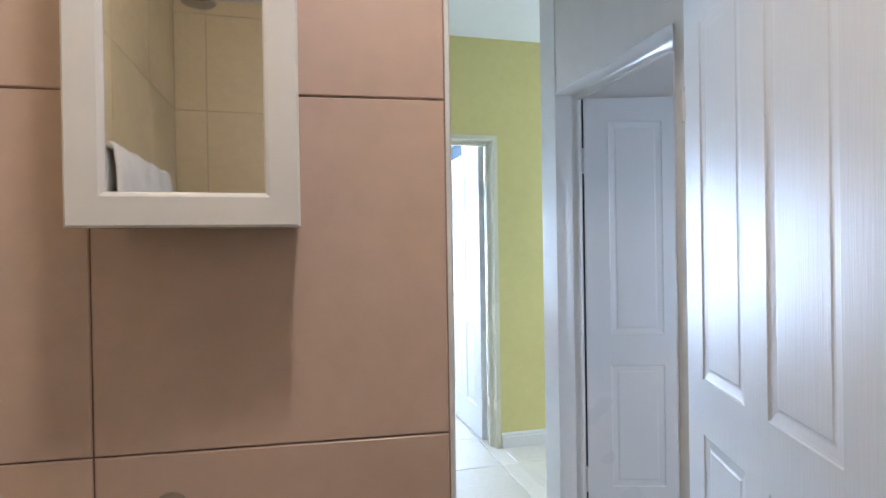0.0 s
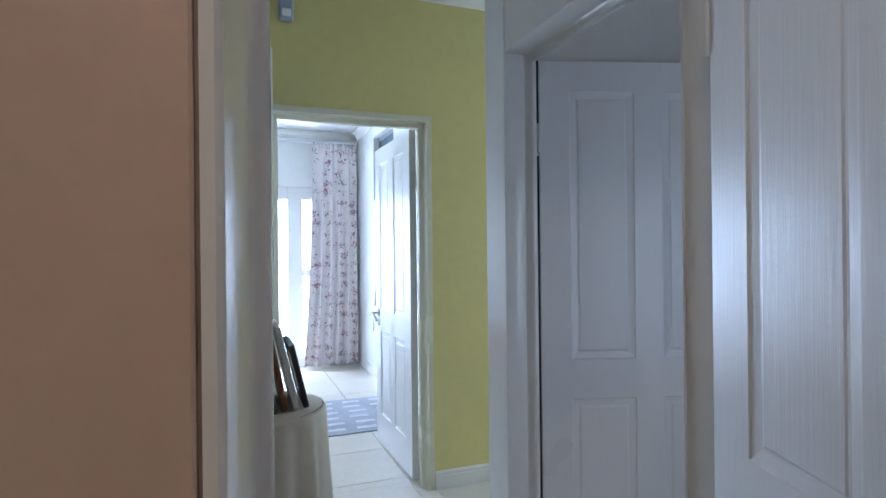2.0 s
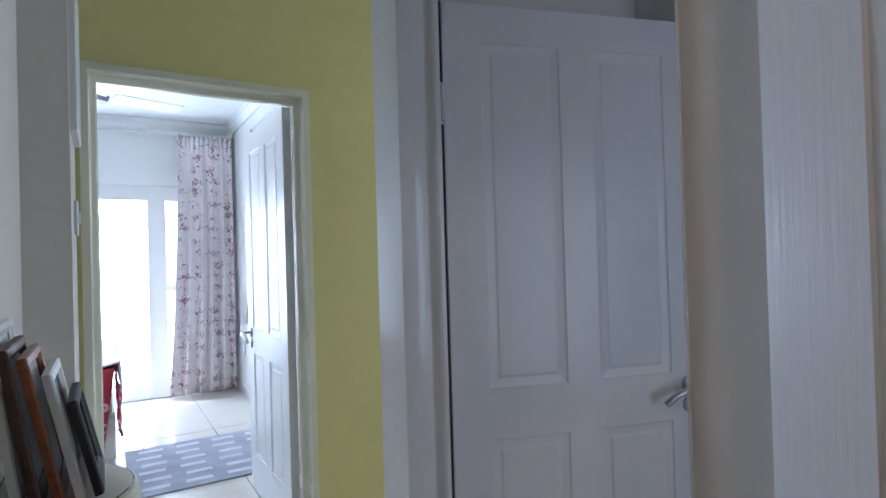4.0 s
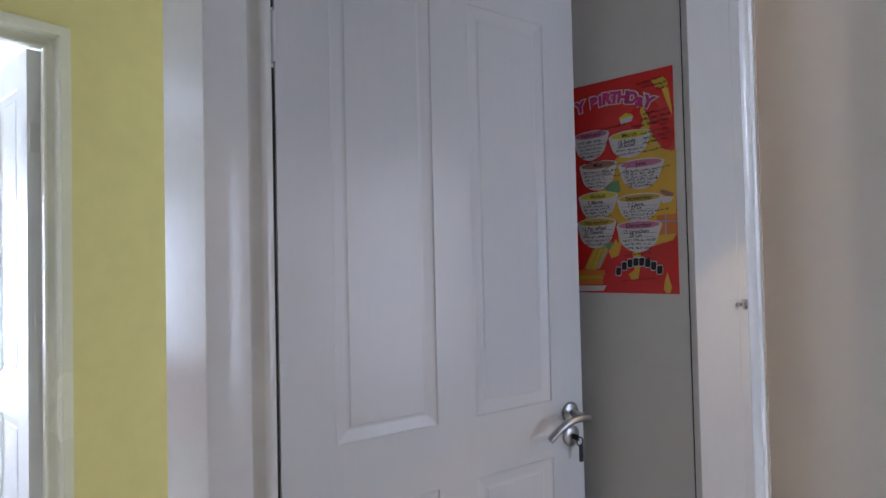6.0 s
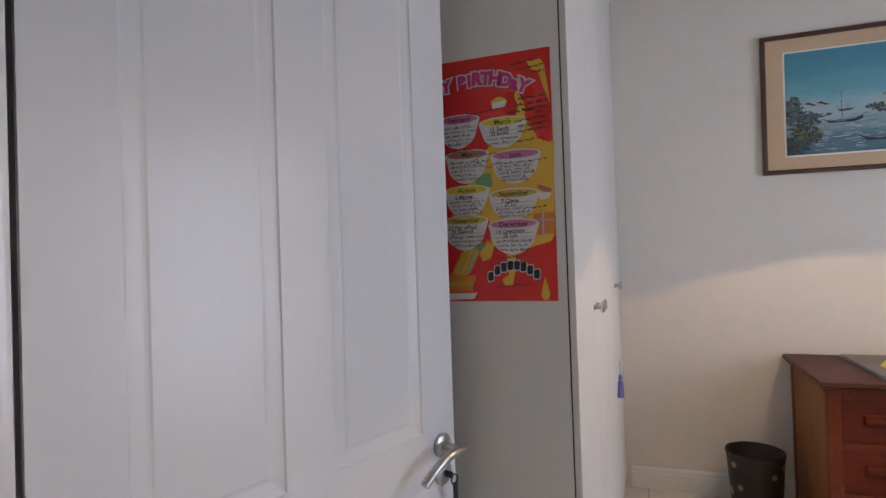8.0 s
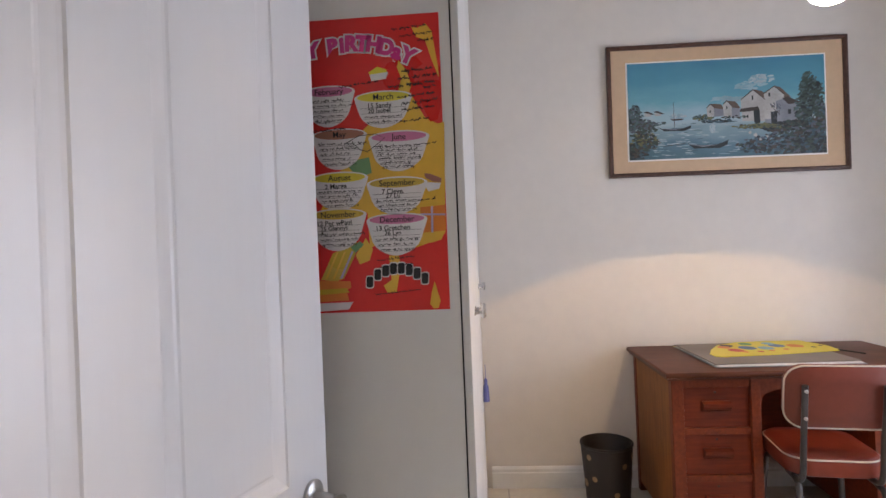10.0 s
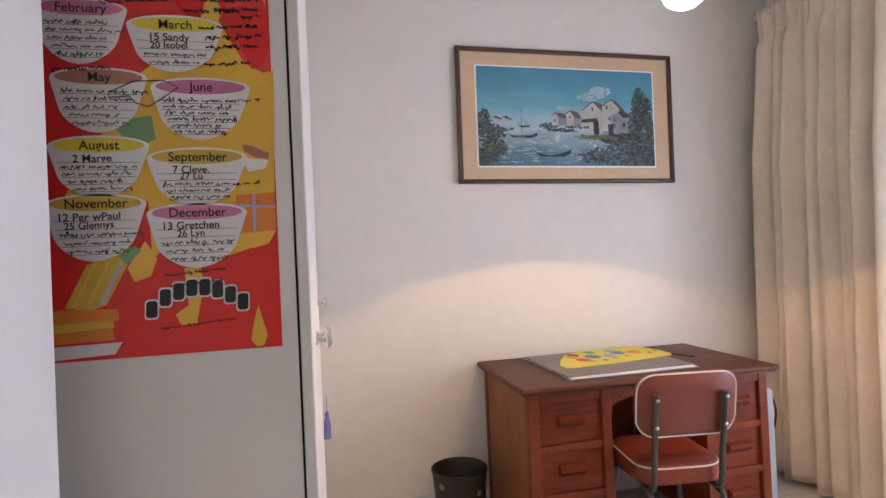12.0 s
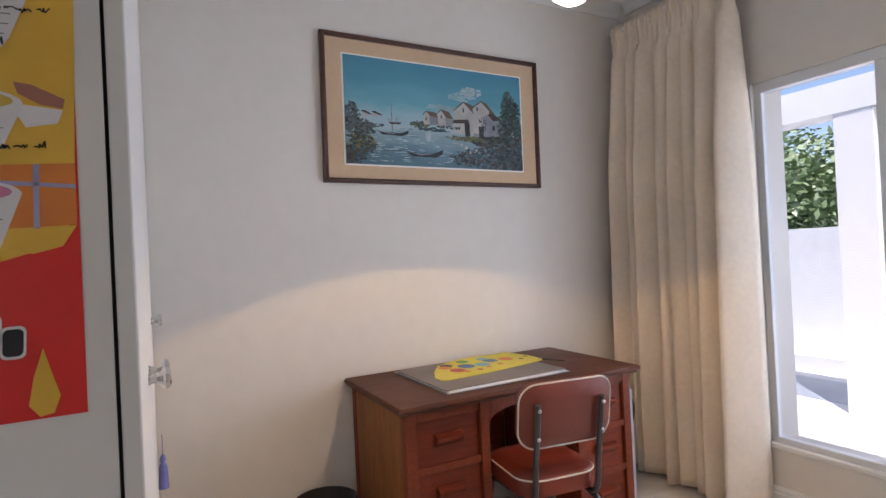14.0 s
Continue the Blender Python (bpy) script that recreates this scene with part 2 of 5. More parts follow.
def lathe(profile, seg=32, bm=None, arc=360.0):
    """Turns (radius, height) points about z."""
    bm = bm or bmesh.new()
    rings = []
    count = seg if arc >= 360 else seg + 1
    for r, z in profile:
        rings.append([bm.verts.new((r * math.cos(radians(arc) * i / seg), r * math.sin(radians(arc) * i / seg), z)) for i in range(count)])
    for a, b in zip(rings, rings[1:]):
        for i in range(seg):
            j = (i + 1) % count
            bm.faces.new((a[i], a[j], b[j], b[i]))
    return bm


def tube(points, r, seg=10, bm=None, closed=False):
    """A round bar along points."""
    bm = bm or bmesh.new()
    pts = [Vector(p) for p in points]
    n = len(pts)
    rings = []
    side = None
    for i, p in enumerate(pts):
        a = pts[(i - 1) % n] if closed or i else p
        b = pts[(i + 1) % n] if closed or i < n - 1 else p
        d = (b - a).normalized()
        if side is None:
            side = d.orthogonal().normalized()
        side = (side - d * side.dot(d)).normalized()
        up = d.cross(side)
        rings.append([bm.verts.new(p + r * (math.cos(2 * math.pi * k / seg) * side + math.sin(2 * math.pi * k / seg) * up)) for k in range(seg)])
    for i in range(n if closed else n - 1):
        a, b = rings[i], rings[(i + 1) % n]
        for k in range(seg):
            bm.faces.new((a[k], a[(k + 1) % seg], b[(k + 1) % seg], b[k]))
    if not closed:
        bm.faces.new(rings[0])
        bm.faces.new(rings[-1])
    return bm


def curve_points(points, steps=8):
    """A smooth line through points."""
    pts = [Vector(p) for p in points]
    out = []
    for i in range(len(pts) - 1):
        p0, p1, p2, p3 = pts[max(i - 1, 0)], pts[i], pts[i + 1], pts[min(i + 2, len(pts) - 1)]
        for k in range(steps):
            t = k / steps
            out.append(0.5 * (2 * p1 + (p2 - p0) * t + (2 * p0 - 5 * p1 + 4 * p2 - p3) * t * t + (3 * p1 - p0 - 3 * p2 + p3) * t ** 3))
    return out + [pts[-1]]


def prism(outline, depth, bm=None):
    """An outline in the xz plane, drawn out along y from 0 to depth."""
    bm = bm or bmesh.new()
    a = [bm.verts.new((x, 0, z)) for x, z in outline]
    b = [bm.verts.new((x, depth, z)) for x, z in outline]
    bm.faces.new(a)
    bm.faces.new(b[::-1])
    for i in range(len(a)):
        j = (i + 1) % len(a)
        bm.faces.new((a[i], b[i], b[j], a[j]))
    return bm



def sweep_x(profile, length, bm=None):
    """A profile in the yz plane, drawn out along x from 0 to length."""
    bm = bm or bmesh.new()
    a = [bm.verts.new((0, y, z)) for y, z in profile]
    b = [bm.verts.new((length, y, z)) for y, z in profile]
    bm.faces.new(a)
    bm.faces.new(b[::-1])
    for i in range(len(a)):
        j = (i + 1) % len(a)
        bm.faces.new((a[i], b[i], b[j], a[j]))
    return bm


def rounded(w, h, r, n=6):
    """A rectangle about the origin with rounded corners."""
    pts = []
    for cx, cy, a0 in ((w / 2 - r, h / 2 - r, 0), (-w / 2 + r, h / 2 - r, 90), (-w / 2 + r, -h / 2 + r, 180), (w / 2 - r, -h / 2 + r, 270)):
        for k in range(n + 1):
            a = radians(a0 + 90 * k / n)
            pts.append((cx + r * math.cos(a), cy + r * math.sin(a)))
    return pts


def sheet_bm(points, z=0.0):
    bm = bmesh.new()
    bm.faces.new([bm.verts.new((x, y, z)) for x, y in points])
    return bm


def lettering(name, words, size, material, parent, m, label="", bold=0.0):
    cu = bpy.data.curves.new(name, 'FONT')
    cu.body, cu.size, cu.align_x, cu.align_y, cu.offset = words, size, 'CENTER', 'CENTER', bold
    ob = new("tmp", cu)
    bpy.context.view_layer.update()
    me = bpy.data.meshes.new_from_object(ob.evaluated_get(bpy.context.evaluated_depsgraph_get()))
    bpy.data.objects.remove(ob)
    me.name = name
    me.materials.clear()
    me.materials.append(material)
    out = new(name, me)
    out.parent = parent
    out.matrix_basis = m
    if label:
        tagged(out, label)
    return out

# ---- large structure ----
H = 2.72          # ceiling height
CW = 1.50         # corridor side of the wall between corridor and study
SW = 1.65         # study side of that wall
EAST = 4.483      # picture wall
SOUTH = -0.62     # window wall of the study
YEL = 3.68        # yellow wall
HALL = 2.675      # hall side of the wall behind the wardrobe
HS = 2.81         # ceiling height in the study


def wall(name, material, label, *boxes):
    bm = bmesh.new()
    for b in boxes:
        box(*b, bm=bm)
    return structure(name, bm, material, label)


# corridor and study partition with the study doorway
wall("wall_partition", WALL, "cream painted wall with the study doorway",
     (CW, -0.9, 0, 1.615, 1.702, HS), (1.615, -0.9, 0, SW, 1.660, HS), (CW, 2.521, 0, 1.615, HALL, HS), (1.615, 2.563, 0, SW, HALL, HS),
     (CW, 1.702, 2.034, 1.615, 2.521, HS), (1.615, 1.660, 2.076, SW, 2.563, HS))
structure("trim_pier", box(CW - 0.003, 2.524, 0.0, CW - 0.0002, HALL + 0.001, H - 0.001), GLOSS, "white gloss painted face of the wall end beside the study door")
wall("wall_study_north", WALL, "cream painted wall behind the wardrobe", (SW, 2.585, 0, EAST + 0.15, HALL, HS))
wall("wall_picture", WALL, "cream painted wall behind the desk", (EAST, -0.9, 0, EAST + 0.2, 2.585, HS))
WX0, WX1, WZ0, WZ1 = 2.02, 3.648, 0.30, 2.073
wall("wall_window", WALL, "cream painted wall with a wide window",
     (SW, SOUTH - 0.25, 0, WX0, SOUTH, HS), (WX1, SOUTH - 0.25, 0, EAST, SOUTH, HS),
     (WX0, SOUTH - 0.25, 0, WX1, SOUTH, WZ0), (WX0, SOUTH - 0.25, WZ1, WX1, SOUTH, HS))
# yellow wall with the bedroom doorway; the hall runs on to the east
wall("wall_yellow", YELLOW, "yellow-green painted wall with the bedroom doorway",
     (0.45, YEL, 0, 0.79, YEL + 0.15, H), (1.612, YEL, 0, 4.8, YEL + 0.15, H), (0.79, YEL, 2.051, 1.612, YEL + 0.15, H))
wall("wall_corridor_west", WALL, "cream painted corridor wall", (0.45, 1.335, 0, 0.62, YEL, H))
wall("wall_hall_south", WALL, "cream painted hall wall", (EAST + 0.15, 2.6, 0, 4.8, HALL, H))
wall("wall_hall_end", WALL, "cream painted hall end wall with a window",
     (4.7, HALL, 0, 4.8, 2.78, H), (4.7, 3.58, 0, 4.8, YEL, H), (4.7, 2.78, 0, 4.8, 3.58, 0.65), (4.7, 2.78, 2.15, 4.8, 3.58, H))
# bathroom
TY, TX = 1.033, 0.585
SKEW = pose(TX, TY, 0, 0, 0, -5.0) @ pose(-TX, -TY, 0)   # the tiled wall runs a little out of square
bm = prism([(-0.6, 0.118), (TX - 0.006, 0.0135), (TX - 0.006, 0.302), (-0.6, 0.302)], H)
for v in bm.verts:
    v.co = Vector((v.co.x, TY + v.co.z, v.co.y))
structure("wall_bath_block", bm, GLOSS, "white glossy painted wall end beside the doorway")
wall("wall_bath_door", WALL, "cream painted wall over the bathroom doorway", (TX - 0.006, 1.24, 2.065, CW, 1.548, H), (1.437, 1.40, 0, CW, 1.548, 2.065))
wall("wall_bath_west", GROUT_BROWN, "tiled bathroom wall", (-0.40, -1.6, 0, -0.262, TY + 0.10, H))
wall("wall_bath_back", GROUT_BROWN, "tiled bathroom wall", (-0.262, -1.6, 0, CW, -1.482, H))
wall("wall_bath_front", GROUT_BROWN, "beige tiled bathroom wall with brown joints", (-0.275, TY + 0.004, 0, TX - 0.004, TY + 0.012, H)).matrix_basis = SKEW
# bedroom
BN, BE = 7.30, 2.00
wall("wall_bedroom_north", BEDWALL, "white bedroom wall with a glazed door",
     (-1.8, BN, 0, -0.3, BN + 0.2, H), (1.56, BN, 0, BE + 0.2, BN + 0.2, H), (-0.3, BN, 2.075, 1.56, BN + 0.2, H))
wall("wall_bedroom_east", BEDWALL, "white bedroom wall with a high window",
     (BE, YEL + 0.15, 0, BE + 0.2, 5.70, H), (BE, 6.47, 0, BE + 0.2, BN, H), (BE, 5.70, 0, BE + 0.2, 6.47, 1.86), (BE, 5.70, 2.52, BE + 0.2, 6.47, H))
wall("wall_bedroom_west", BEDWALL, "white bedroom wall", (-1.9, YEL + 0.15, 0, -1.8, BN, H))
wall("wall_bedroom_south", BEDWALL, "white bedroom wall beside the doorway", (-1.8, YEL + 0.02, 0, 0.45, YEL + 0.15, H))

structure("ceiling_study", box(SW, SOUTH, HS, EAST, 2.585, HS + 0.07), CEILING, "white painted ceiling")
structure("ceiling_corridor", box(0.45, 1.24, H, 4.8, YEL + 0.15, H + 0.16), CEILING, "white painted corridor ceiling")
structure("ceiling_bathroom", box(-0.4, -1.6, H - 0.05, CW, 1.24, H + 0.10), CEILING, "white painted bathroom ceiling")
structure("ceiling_bedroom", box(-1.9, YEL + 0.15, H, BE + 0.2, BN + 0.2, H + 0.14), CEILING, "white painted bedroom ceiling")
floor = structure("floor", box(-2.0, -1.6, -0.2, 4.8, 7.5, -0.008), GROUT, "cream tiled floor with grey joints")
structure("ground", box(-150, -300, -0.6, 150, 300, -0.25), LAWN, "ground outside reaching far away")
wall("roof", CEILING, "flat roof over the house", (-2.1, -0.9, H + 0.17, 4.9, 7.6, H + 0.25))


def cornice(name, x0, y0, yaw, length, z=H):
    prof = [(0, 0), (0, -0.085), (-0.012, -0.085), (-0.018, -0.07), (-0.03, -0.045), (-0.05, -0.026), (-0.075, -0.016), (-0.082, -0.010), (-0.082, 0)]
    ob = structure(name, sweep_x(prof, length), CEILING, "white coved cornice under the ceiling")
    ob.matrix_basis = pose(x0, y0, z, 0, 0, yaw)
    return ob


cornice("trim_cornice_1", EAST, 2.0, -90, 2.62, HS)
cornice("trim_cornice_2", EAST - 0.082, SOUTH, 180, 2.7, HS)
cornice("trim_cornice_3", -1.8, BN, 0, 3.8)
cornice("trim_cornice_4", BE, BN - 0.083, -90, 3.3)


def baseboard(name, x0, y0, yaw, length, h=0.115, d=0.018):
    prof = [(0, 0.0), (-d, 0.0), (-d, h * 0.72), (-d * 0.75, h * 0.76), (-d * 0.75, h * 0.9), (-d * 0.35, h), (0, h)]
    ob = structure(name, sweep_x(prof, length), SKIRT, "white moulded skirting board")
    ob.matrix_basis = pose(x0, y0, 0, 0, 0, yaw)
    return ob


baseboard("baseboard_1", EAST, 2.0, -90, 2.0 - SOUTH)
baseboard("baseboard_2", EAST - 0.018, SOUTH, 180, EAST - SW - 0.02)
baseboard("baseboard_3", 1.643, YEL, 0, 3.0, 0.10, 0.014)
baseboard("baseboard_4", CW, HALL, -90, 0.12, 0.10, 0.014)
baseboard("baseboard_6", BE, BN, -90, 3.3, 0.10, 0.014)
baseboard("baseboard_7", 1.56, BN, 0, 0.42, 0.10, 0.014)


def door_frame(name, x0, x1, depth, top, m, stop=0.05, flange=0.0, rebate=-0.008, bead=1.0, paint=GLOSS):
    """A steel frame lining an opening from x0 to x1; a rounded stop begins at stop (y from 0 to depth). flange: its face on the wall; rebate: how far it steps back behind the stop; bead: the stop's breadth."""
    t, a, b = 0.006, stop, depth
    prof = [(-flange, 0.001), (-flange, -t), (0.001, -t), (0.004, -t + 0.004), (0.004, a - 0.006), (0.010, a + 0.001), (0.022, a + 0.007), (0.029, a + 0.014), (0.030, a + 0.014 + 0.008 * bead), (0.030, a + 0.014 + 0.032 * bead), (0.026, a + 0.014 + 0.040 * bead), (-rebate, a + 0.014 + 0.044 * bead), (-rebate, b + t), (-rebate - 0.005, b + t), (-0.001, 0.001)]
    bm = bmesh.new()
    loops = []
    for q, y in prof:
        loops.append([bm.verts.new(v) for v in ((x0 + q, y, 0), (x0 + q, y, top - q), (x1 - q, y, top - q), (x1 - q, y, 0))])
    for la, lb in zip(loops, loops[1:] + loops[:1]):
        for i in range(3):
            bm.faces.new((la[i], la[i + 1], lb[i + 1], lb[i]))
    bm.faces.new([lp[0] for lp in loops])
    bm.faces.new([lp[3] for lp in loops][::-1])
    ob = structure(name, bm, paint, "gloss painted steel door frame", smooth=True)
    ob.matrix_basis = m
    return ob


door_frame("trim_door_frame_1", 0, 0.819, 0.15, 2.034, pose(CW, 2.521, 0, 0, 0, -90), 0.080, 0.0, 0.0335, 0.4)
door_frame("trim_door_frame_2", 0.79, 1.612, 0.15, 2.051, pose(0, YEL, 0), 0.047, 0.027, paint=CREAM_GLOSS)


def jamb(name, profile, top):
    """One upright of a steel frame, from its plan."""
    bm = bmesh.new()
    a = [bm.verts.new((x, y, 0)) for x, y in profile]
    b = [bm.verts.new((x, y, top)) for x, y in profile]
    bm.faces.new(a[::-1])
    bm.faces.new(b)
    for i in range(len(a)):
        j = (i + 1) % len(a)
        bm.faces.new((a[i], a[j], b[j], b[i]))
    return structure(name, bm, GLOSS, "white gloss painted steel door frame upright", smooth=True)


jamb("trim_jamb_1", [(TX - 0.006, TY + 0.002), (TX + 0.000, TY + 0.002), (TX + 0.003, TY + 0.005), (TX + 0.004, TY + 0.010), (TX + 0.020, 1.235), (TX + 0.024, 1.242), (TX + 0.030, 1.246), (TX + 0.035, 1.252), (TX + 0.038, 1.262), (TX + 0.038, 1.318), (TX + 0.034, 1.328), (TX + 0.024, 1.334), (TX - 0.006, 1.334)], 2.065)
jamb("trim_jamb_2", [(1.4375, 1.552), (1.436, 1.552), (1.432, 1.549), (1.431, 1.544), (1.431, 1.50), (1.427, 1.495), (1.424, 1.486), (1.424, 1.47), (1.427, 1.462), (1.431, 1.458), (1.431, 1.40), (1.4375, 1.40)], 2.065)

# added black strip: darkness of the hinge gap as colour, left out at the hinges
gap_shade = bmesh.new()
for z0, z1 in ((0.02, 0.19), (0.31, 1.68), (1.80, 2.03)):
    box(1.6452, 2.5500, z0, 1.6510, 2.5540, z1, bm=gap_shade)
structure("trim_door_seal", gap_shade, GAP_SHADE_BLACK, "black strip standing in for the shade in the hinge gap of the study door")

# ---- doors ----


def leaf(w, h, th, rail=0.86):
    """A door leaf with four moulded panels on both faces; hinge edge at x = 0, faces at y = 0 and y = th."""
    bm = bmesh.new()
    xs = [0, 0.112, 0.112 + (w - 0.33) / 2, 0.218 + (w - 0.33) / 2, w - 0.112, w]
    zs = [0.008, 0.215, rail - 0.072, rail + 0.072, h - 0.11, h]
    steps = [(0.003, 0.003), (0.009, 0.0042), (0.026, 0.0062), (0.031, 0.0058), (0.035, 0.0042)]
    for y, s in ((0, 1), (th, -1)):
        for i in range(5):
            for j in range(5):
                x0, x1, z0, z1 = xs[i], xs[i + 1], zs[j], zs[j + 1]
                loop = [bm.verts.new(v) for v in ((x0, y, z0), (x1, y, z0), (x1, y, z1), (x0, y, z1))]
                if i in (1, 3) and j in (1, 3):
                    for q, d in steps:
                        inner = [bm.verts.new(v) for v in ((x0 + q, y + s * d, z0 + q), (x1 - q, y + s * d, z0 + q), (x1 - q, y + s * d, z1 - q), (x0 + q, y + s * d, z1 - q))]
                        for k in range(4):
                            bm.faces.new((loop[k], loop[(k + 1) % 4], inner[(k + 1) % 4], inner[k]))
                        loop = inner
                bm.faces.new(loop)
    for quad in (((0, 0, zs[0]), (0, th, zs[0]), (0, th, h), (0, 0, h)), ((w, 0, zs[0]), (w, th, zs[0]), (w, th, h), (w, 0, h)),
                 ((0, 0, h), (0, th, h), (w, th, h), (w, 0, h)), ((0, 0, zs[0]), (0, th, zs[0]), (w, th, zs[0]), (w, 0, zs[0]))):
        bm.faces.new([bm.verts.new(v) for v in quad])
    bmesh.ops.remove_doubles(bm, verts=bm.verts[:], dist=0.0002)
    return bm


def lever(door, x, z, y, s, back, keys):
    """Lever handle, keyhole rose and, if asked, keys; y is the face and s the way out of it."""
    rose = [(0.0, 0.0), (0.027, 0.0), (0.027, 0.006), (0.023, 0.009), (0.0, 0.009)]
    face = pose(x, y, z, -90 * s if s > 0 else 90)
    set_ = part("handle", lathe([(max(r, 0.0005), h) for r, h in rose], 28), STEEL, door, "brushed steel lever handle on a round rose", True, face)
    inv = face.inverted()
    bar = tube([inv @ Vector(p) for p in ((x, y, z), (x, y + s * 0.048, z - 0.002))], 0.009, 12)
    pts = curve_points([(x + back * 0.020, y + s * 0.050, z - 0.010), (x - back * 0.006, y + s * 0.053, z - 0.003), (x - back * 0.045, y + s * 0.054, z - 0.004), (x - back * 0.085, y + s * 0.052, z - 0.018), (x - back * 0.118, y + s * 0.047, z - 0.042)], 6)
    tube([inv @ p for p in pts], 0.0095, 12, bar)
    part("lever", bar, STEEL, set_, "", True)
    esc = part("keyhole_rose", lathe([(max(r, 0.0005), h) for r, h in rose], 28), STEEL, door, "round steel keyhole cover", True, pose(x, y, z - 0.062, -90 * s if s > 0 else 90))
    if keys:
        inv2 = pose(x, y, z - 0.062, -90 * s if s > 0 else 90).inverted()
        key = box(x - 0.002, y + s * 0.004, z - 0.07, x + 0.002, y + s * 0.03, z - 0.055, 0.001)
        tube([(x + 0.011 * math.sin(a), y + s * 0.034, z - 0.070 + 0.011 * math.cos(a)) for a in [2 * math.pi * k / 14 for k in range(14)]], 0.002, 6, key, True)
        box(x + 0.002, y + s * 0.026, z - 0.125, x + 0.014, y + s * 0.034, z - 0.08, 0.003, key)
        for v in key.verts:
            v.co = inv2 @ v.co
        part("key", key, BLACKTUBE, esc, "dark keys hanging in the lock", True)
    return set_


def hinges(door, th, zs=(0.25, 1.74)):
    for z in zs:
        bm = tube([(-0.004, -0.003, z - 0.05), (-0.004, -0.003, z + 0.05)], 0.0055, 10)
        box(-0.003, 0.002, z - 0.05, 0.0005, th - 0.006, z + 0.05, bm=bm)
        part("hinge", bm, GLOSS, door, "painted butt hinge", True)


def make_door(name, material, m, label, handle_sides, keys=False, th=0.04, w=0.813, rail=0.86, h=2.035, lock=(0.062, 0.905)):
    door = tagged(new(name), label, "door", "", "structure")
    door.matrix_basis = m
    part("door_leaf", leaf(w, h, th, rail), material, door, "white moulded four-panel leaf")
    for s in handle_sides:
        lever(door, w - lock[0], lock[1], 0 if s < 0 else th, s, 1, keys)
    hinges(door, th)
    return door


make_door("door_1", DOOR_MATT, pose(1.653, 2.549, 0, 0, 0, -17.2), "white four-panel door standing ajar into the study, keys in its lock", (-1, 1), True, w=0.82, rail=0.855, h=2.028, lock=(0.049, 0.888))
make_door("door_2", DOOR, pose(1.4145, 1.551, 0, 0, 0, 249.8), "white wood-grain moulded door standing open into the bathroom", (-1, 1), w=0.813, rail=0.92)
bed_door = make_door("door_3", DOOR, pose(1.599, 3.838, 0, 0, 0, 91.0), "white four-panel door standing open into the bedroom, padlock on its handle", (-1, 1), w=0.762)
# padlock, tag and tassel on the bedroom door
bm = box(0.738, 0.075, 0.742, 0.766, 0.083, 0.80, 0.004)
tube([(0.752 + 0.009 * math.cos(a), 0.079, 0.80 + 0.02 * math.sin(a)) for a in [math.pi * k / 10 for k in range(11)]], 0.0025, 8, bm)
padlock = tagged(mesh_object("padlock", bm, ALU, True), "small pale padlock hanging from the bedroom door handle", "padlock")
padlock.matrix_basis = pose(1.599, 3.838, 0.035, 0, 0, 91.0) @ pose(-0.05, 0, 0)
bm = lathe([(0.002, 0.11), (0.006, 0.105), (0.009, 0.095), (0.005, 0.088), (0.010, 0.07), (0.017, 0.0), (0.001, 0.0)], 14)
tube([(0, 0, 0.1), (0, 0, 0.17)], 0.0015, 6, bm)
tassel = tagged(mesh_object("key_tassel", bm, CLOTH, True), "cream key tassel hanging beside the bedroom door", "tassel")
tassel.matrix_basis = pose(1.552, 4.635, 0.945)

# ---- study window and the patio outside ----


def study_window():
    win = tagged(new("window_1"), "wide white aluminium window with fixed panes", "window", "", "structure")
    win.matrix_basis = pose(0, SOUTH - 0.045, 0)
    cuts = [WX0, 2.555, 3.10, WX1]
    fr = bmesh.new()
    for a, b in ((WX0, WX0 + 0.036), (WX1 - 0.036, WX1)):
        box(a, -0.02, WZ0, b, 0.02, WZ1, 0.004, fr)
    box(WX0 + 0.036, -0.03, WZ1 - 0.05, WX1 - 0.036, 0.03, WZ1, 0.004, fr)
    box(WX0 + 0.036, -0.03, WZ0, WX1 - 0.036, 0.03, WZ0 + 0.05, 0.004, fr)
    for c in cuts[1:-1]:
        box(c - 0.03, -0.03, WZ0 + 0.05, c + 0.03, 0.03, WZ1 - 0.05, 0.004, fr)
    part("window_frame", fr, ALU, win, "white aluminium frame")
    for a, b in zip(cuts, cuts[1:]):
        pane = part("pane", box(a + 0.02, -0.004, WZ0 + 0.04, b - 0.02, 0.002, WZ1 - 0.04), GLASS, win, "clear glass pane")
        pane.visible_shadow = False
    part("window_sill", box(WX0 - 0.0, 0.03, WZ0 - 0.001, WX1, 0.062, WZ0 + 0.022, 0.005), SKIRT, win, "white painted sill")
    return win


study_window()

# ---- desk ----
DX0, DX1, DY0, DY1, DZ = 3.825, 4.478, 0.035, 1.248, 0.757


def pull(parent, y, z, x):
    """A wooden drawer pull: a hood with a scooped underside."""
    prof = [(-0.030, 0.008), (-0.030, -0.002), (-0.024, -0.012), (-0.006, -0.026), (0.0, -0.026), (0.0, 0.018), (-0.012, 0.018)]
    bm = bmesh.new()
    a = [bm.verts.new((px, -0.058, pz)) for px, pz in prof]
    b = [bm.verts.new((px, 0.058, pz)) for px, pz in prof]
    bm.faces.new(a)
    bm.faces.new(b[::-1])
    for i in range(len(a)):
        j = (i + 1) % len(a)
        bm.faces.new((a[i], b[i], b[j], a[j]))
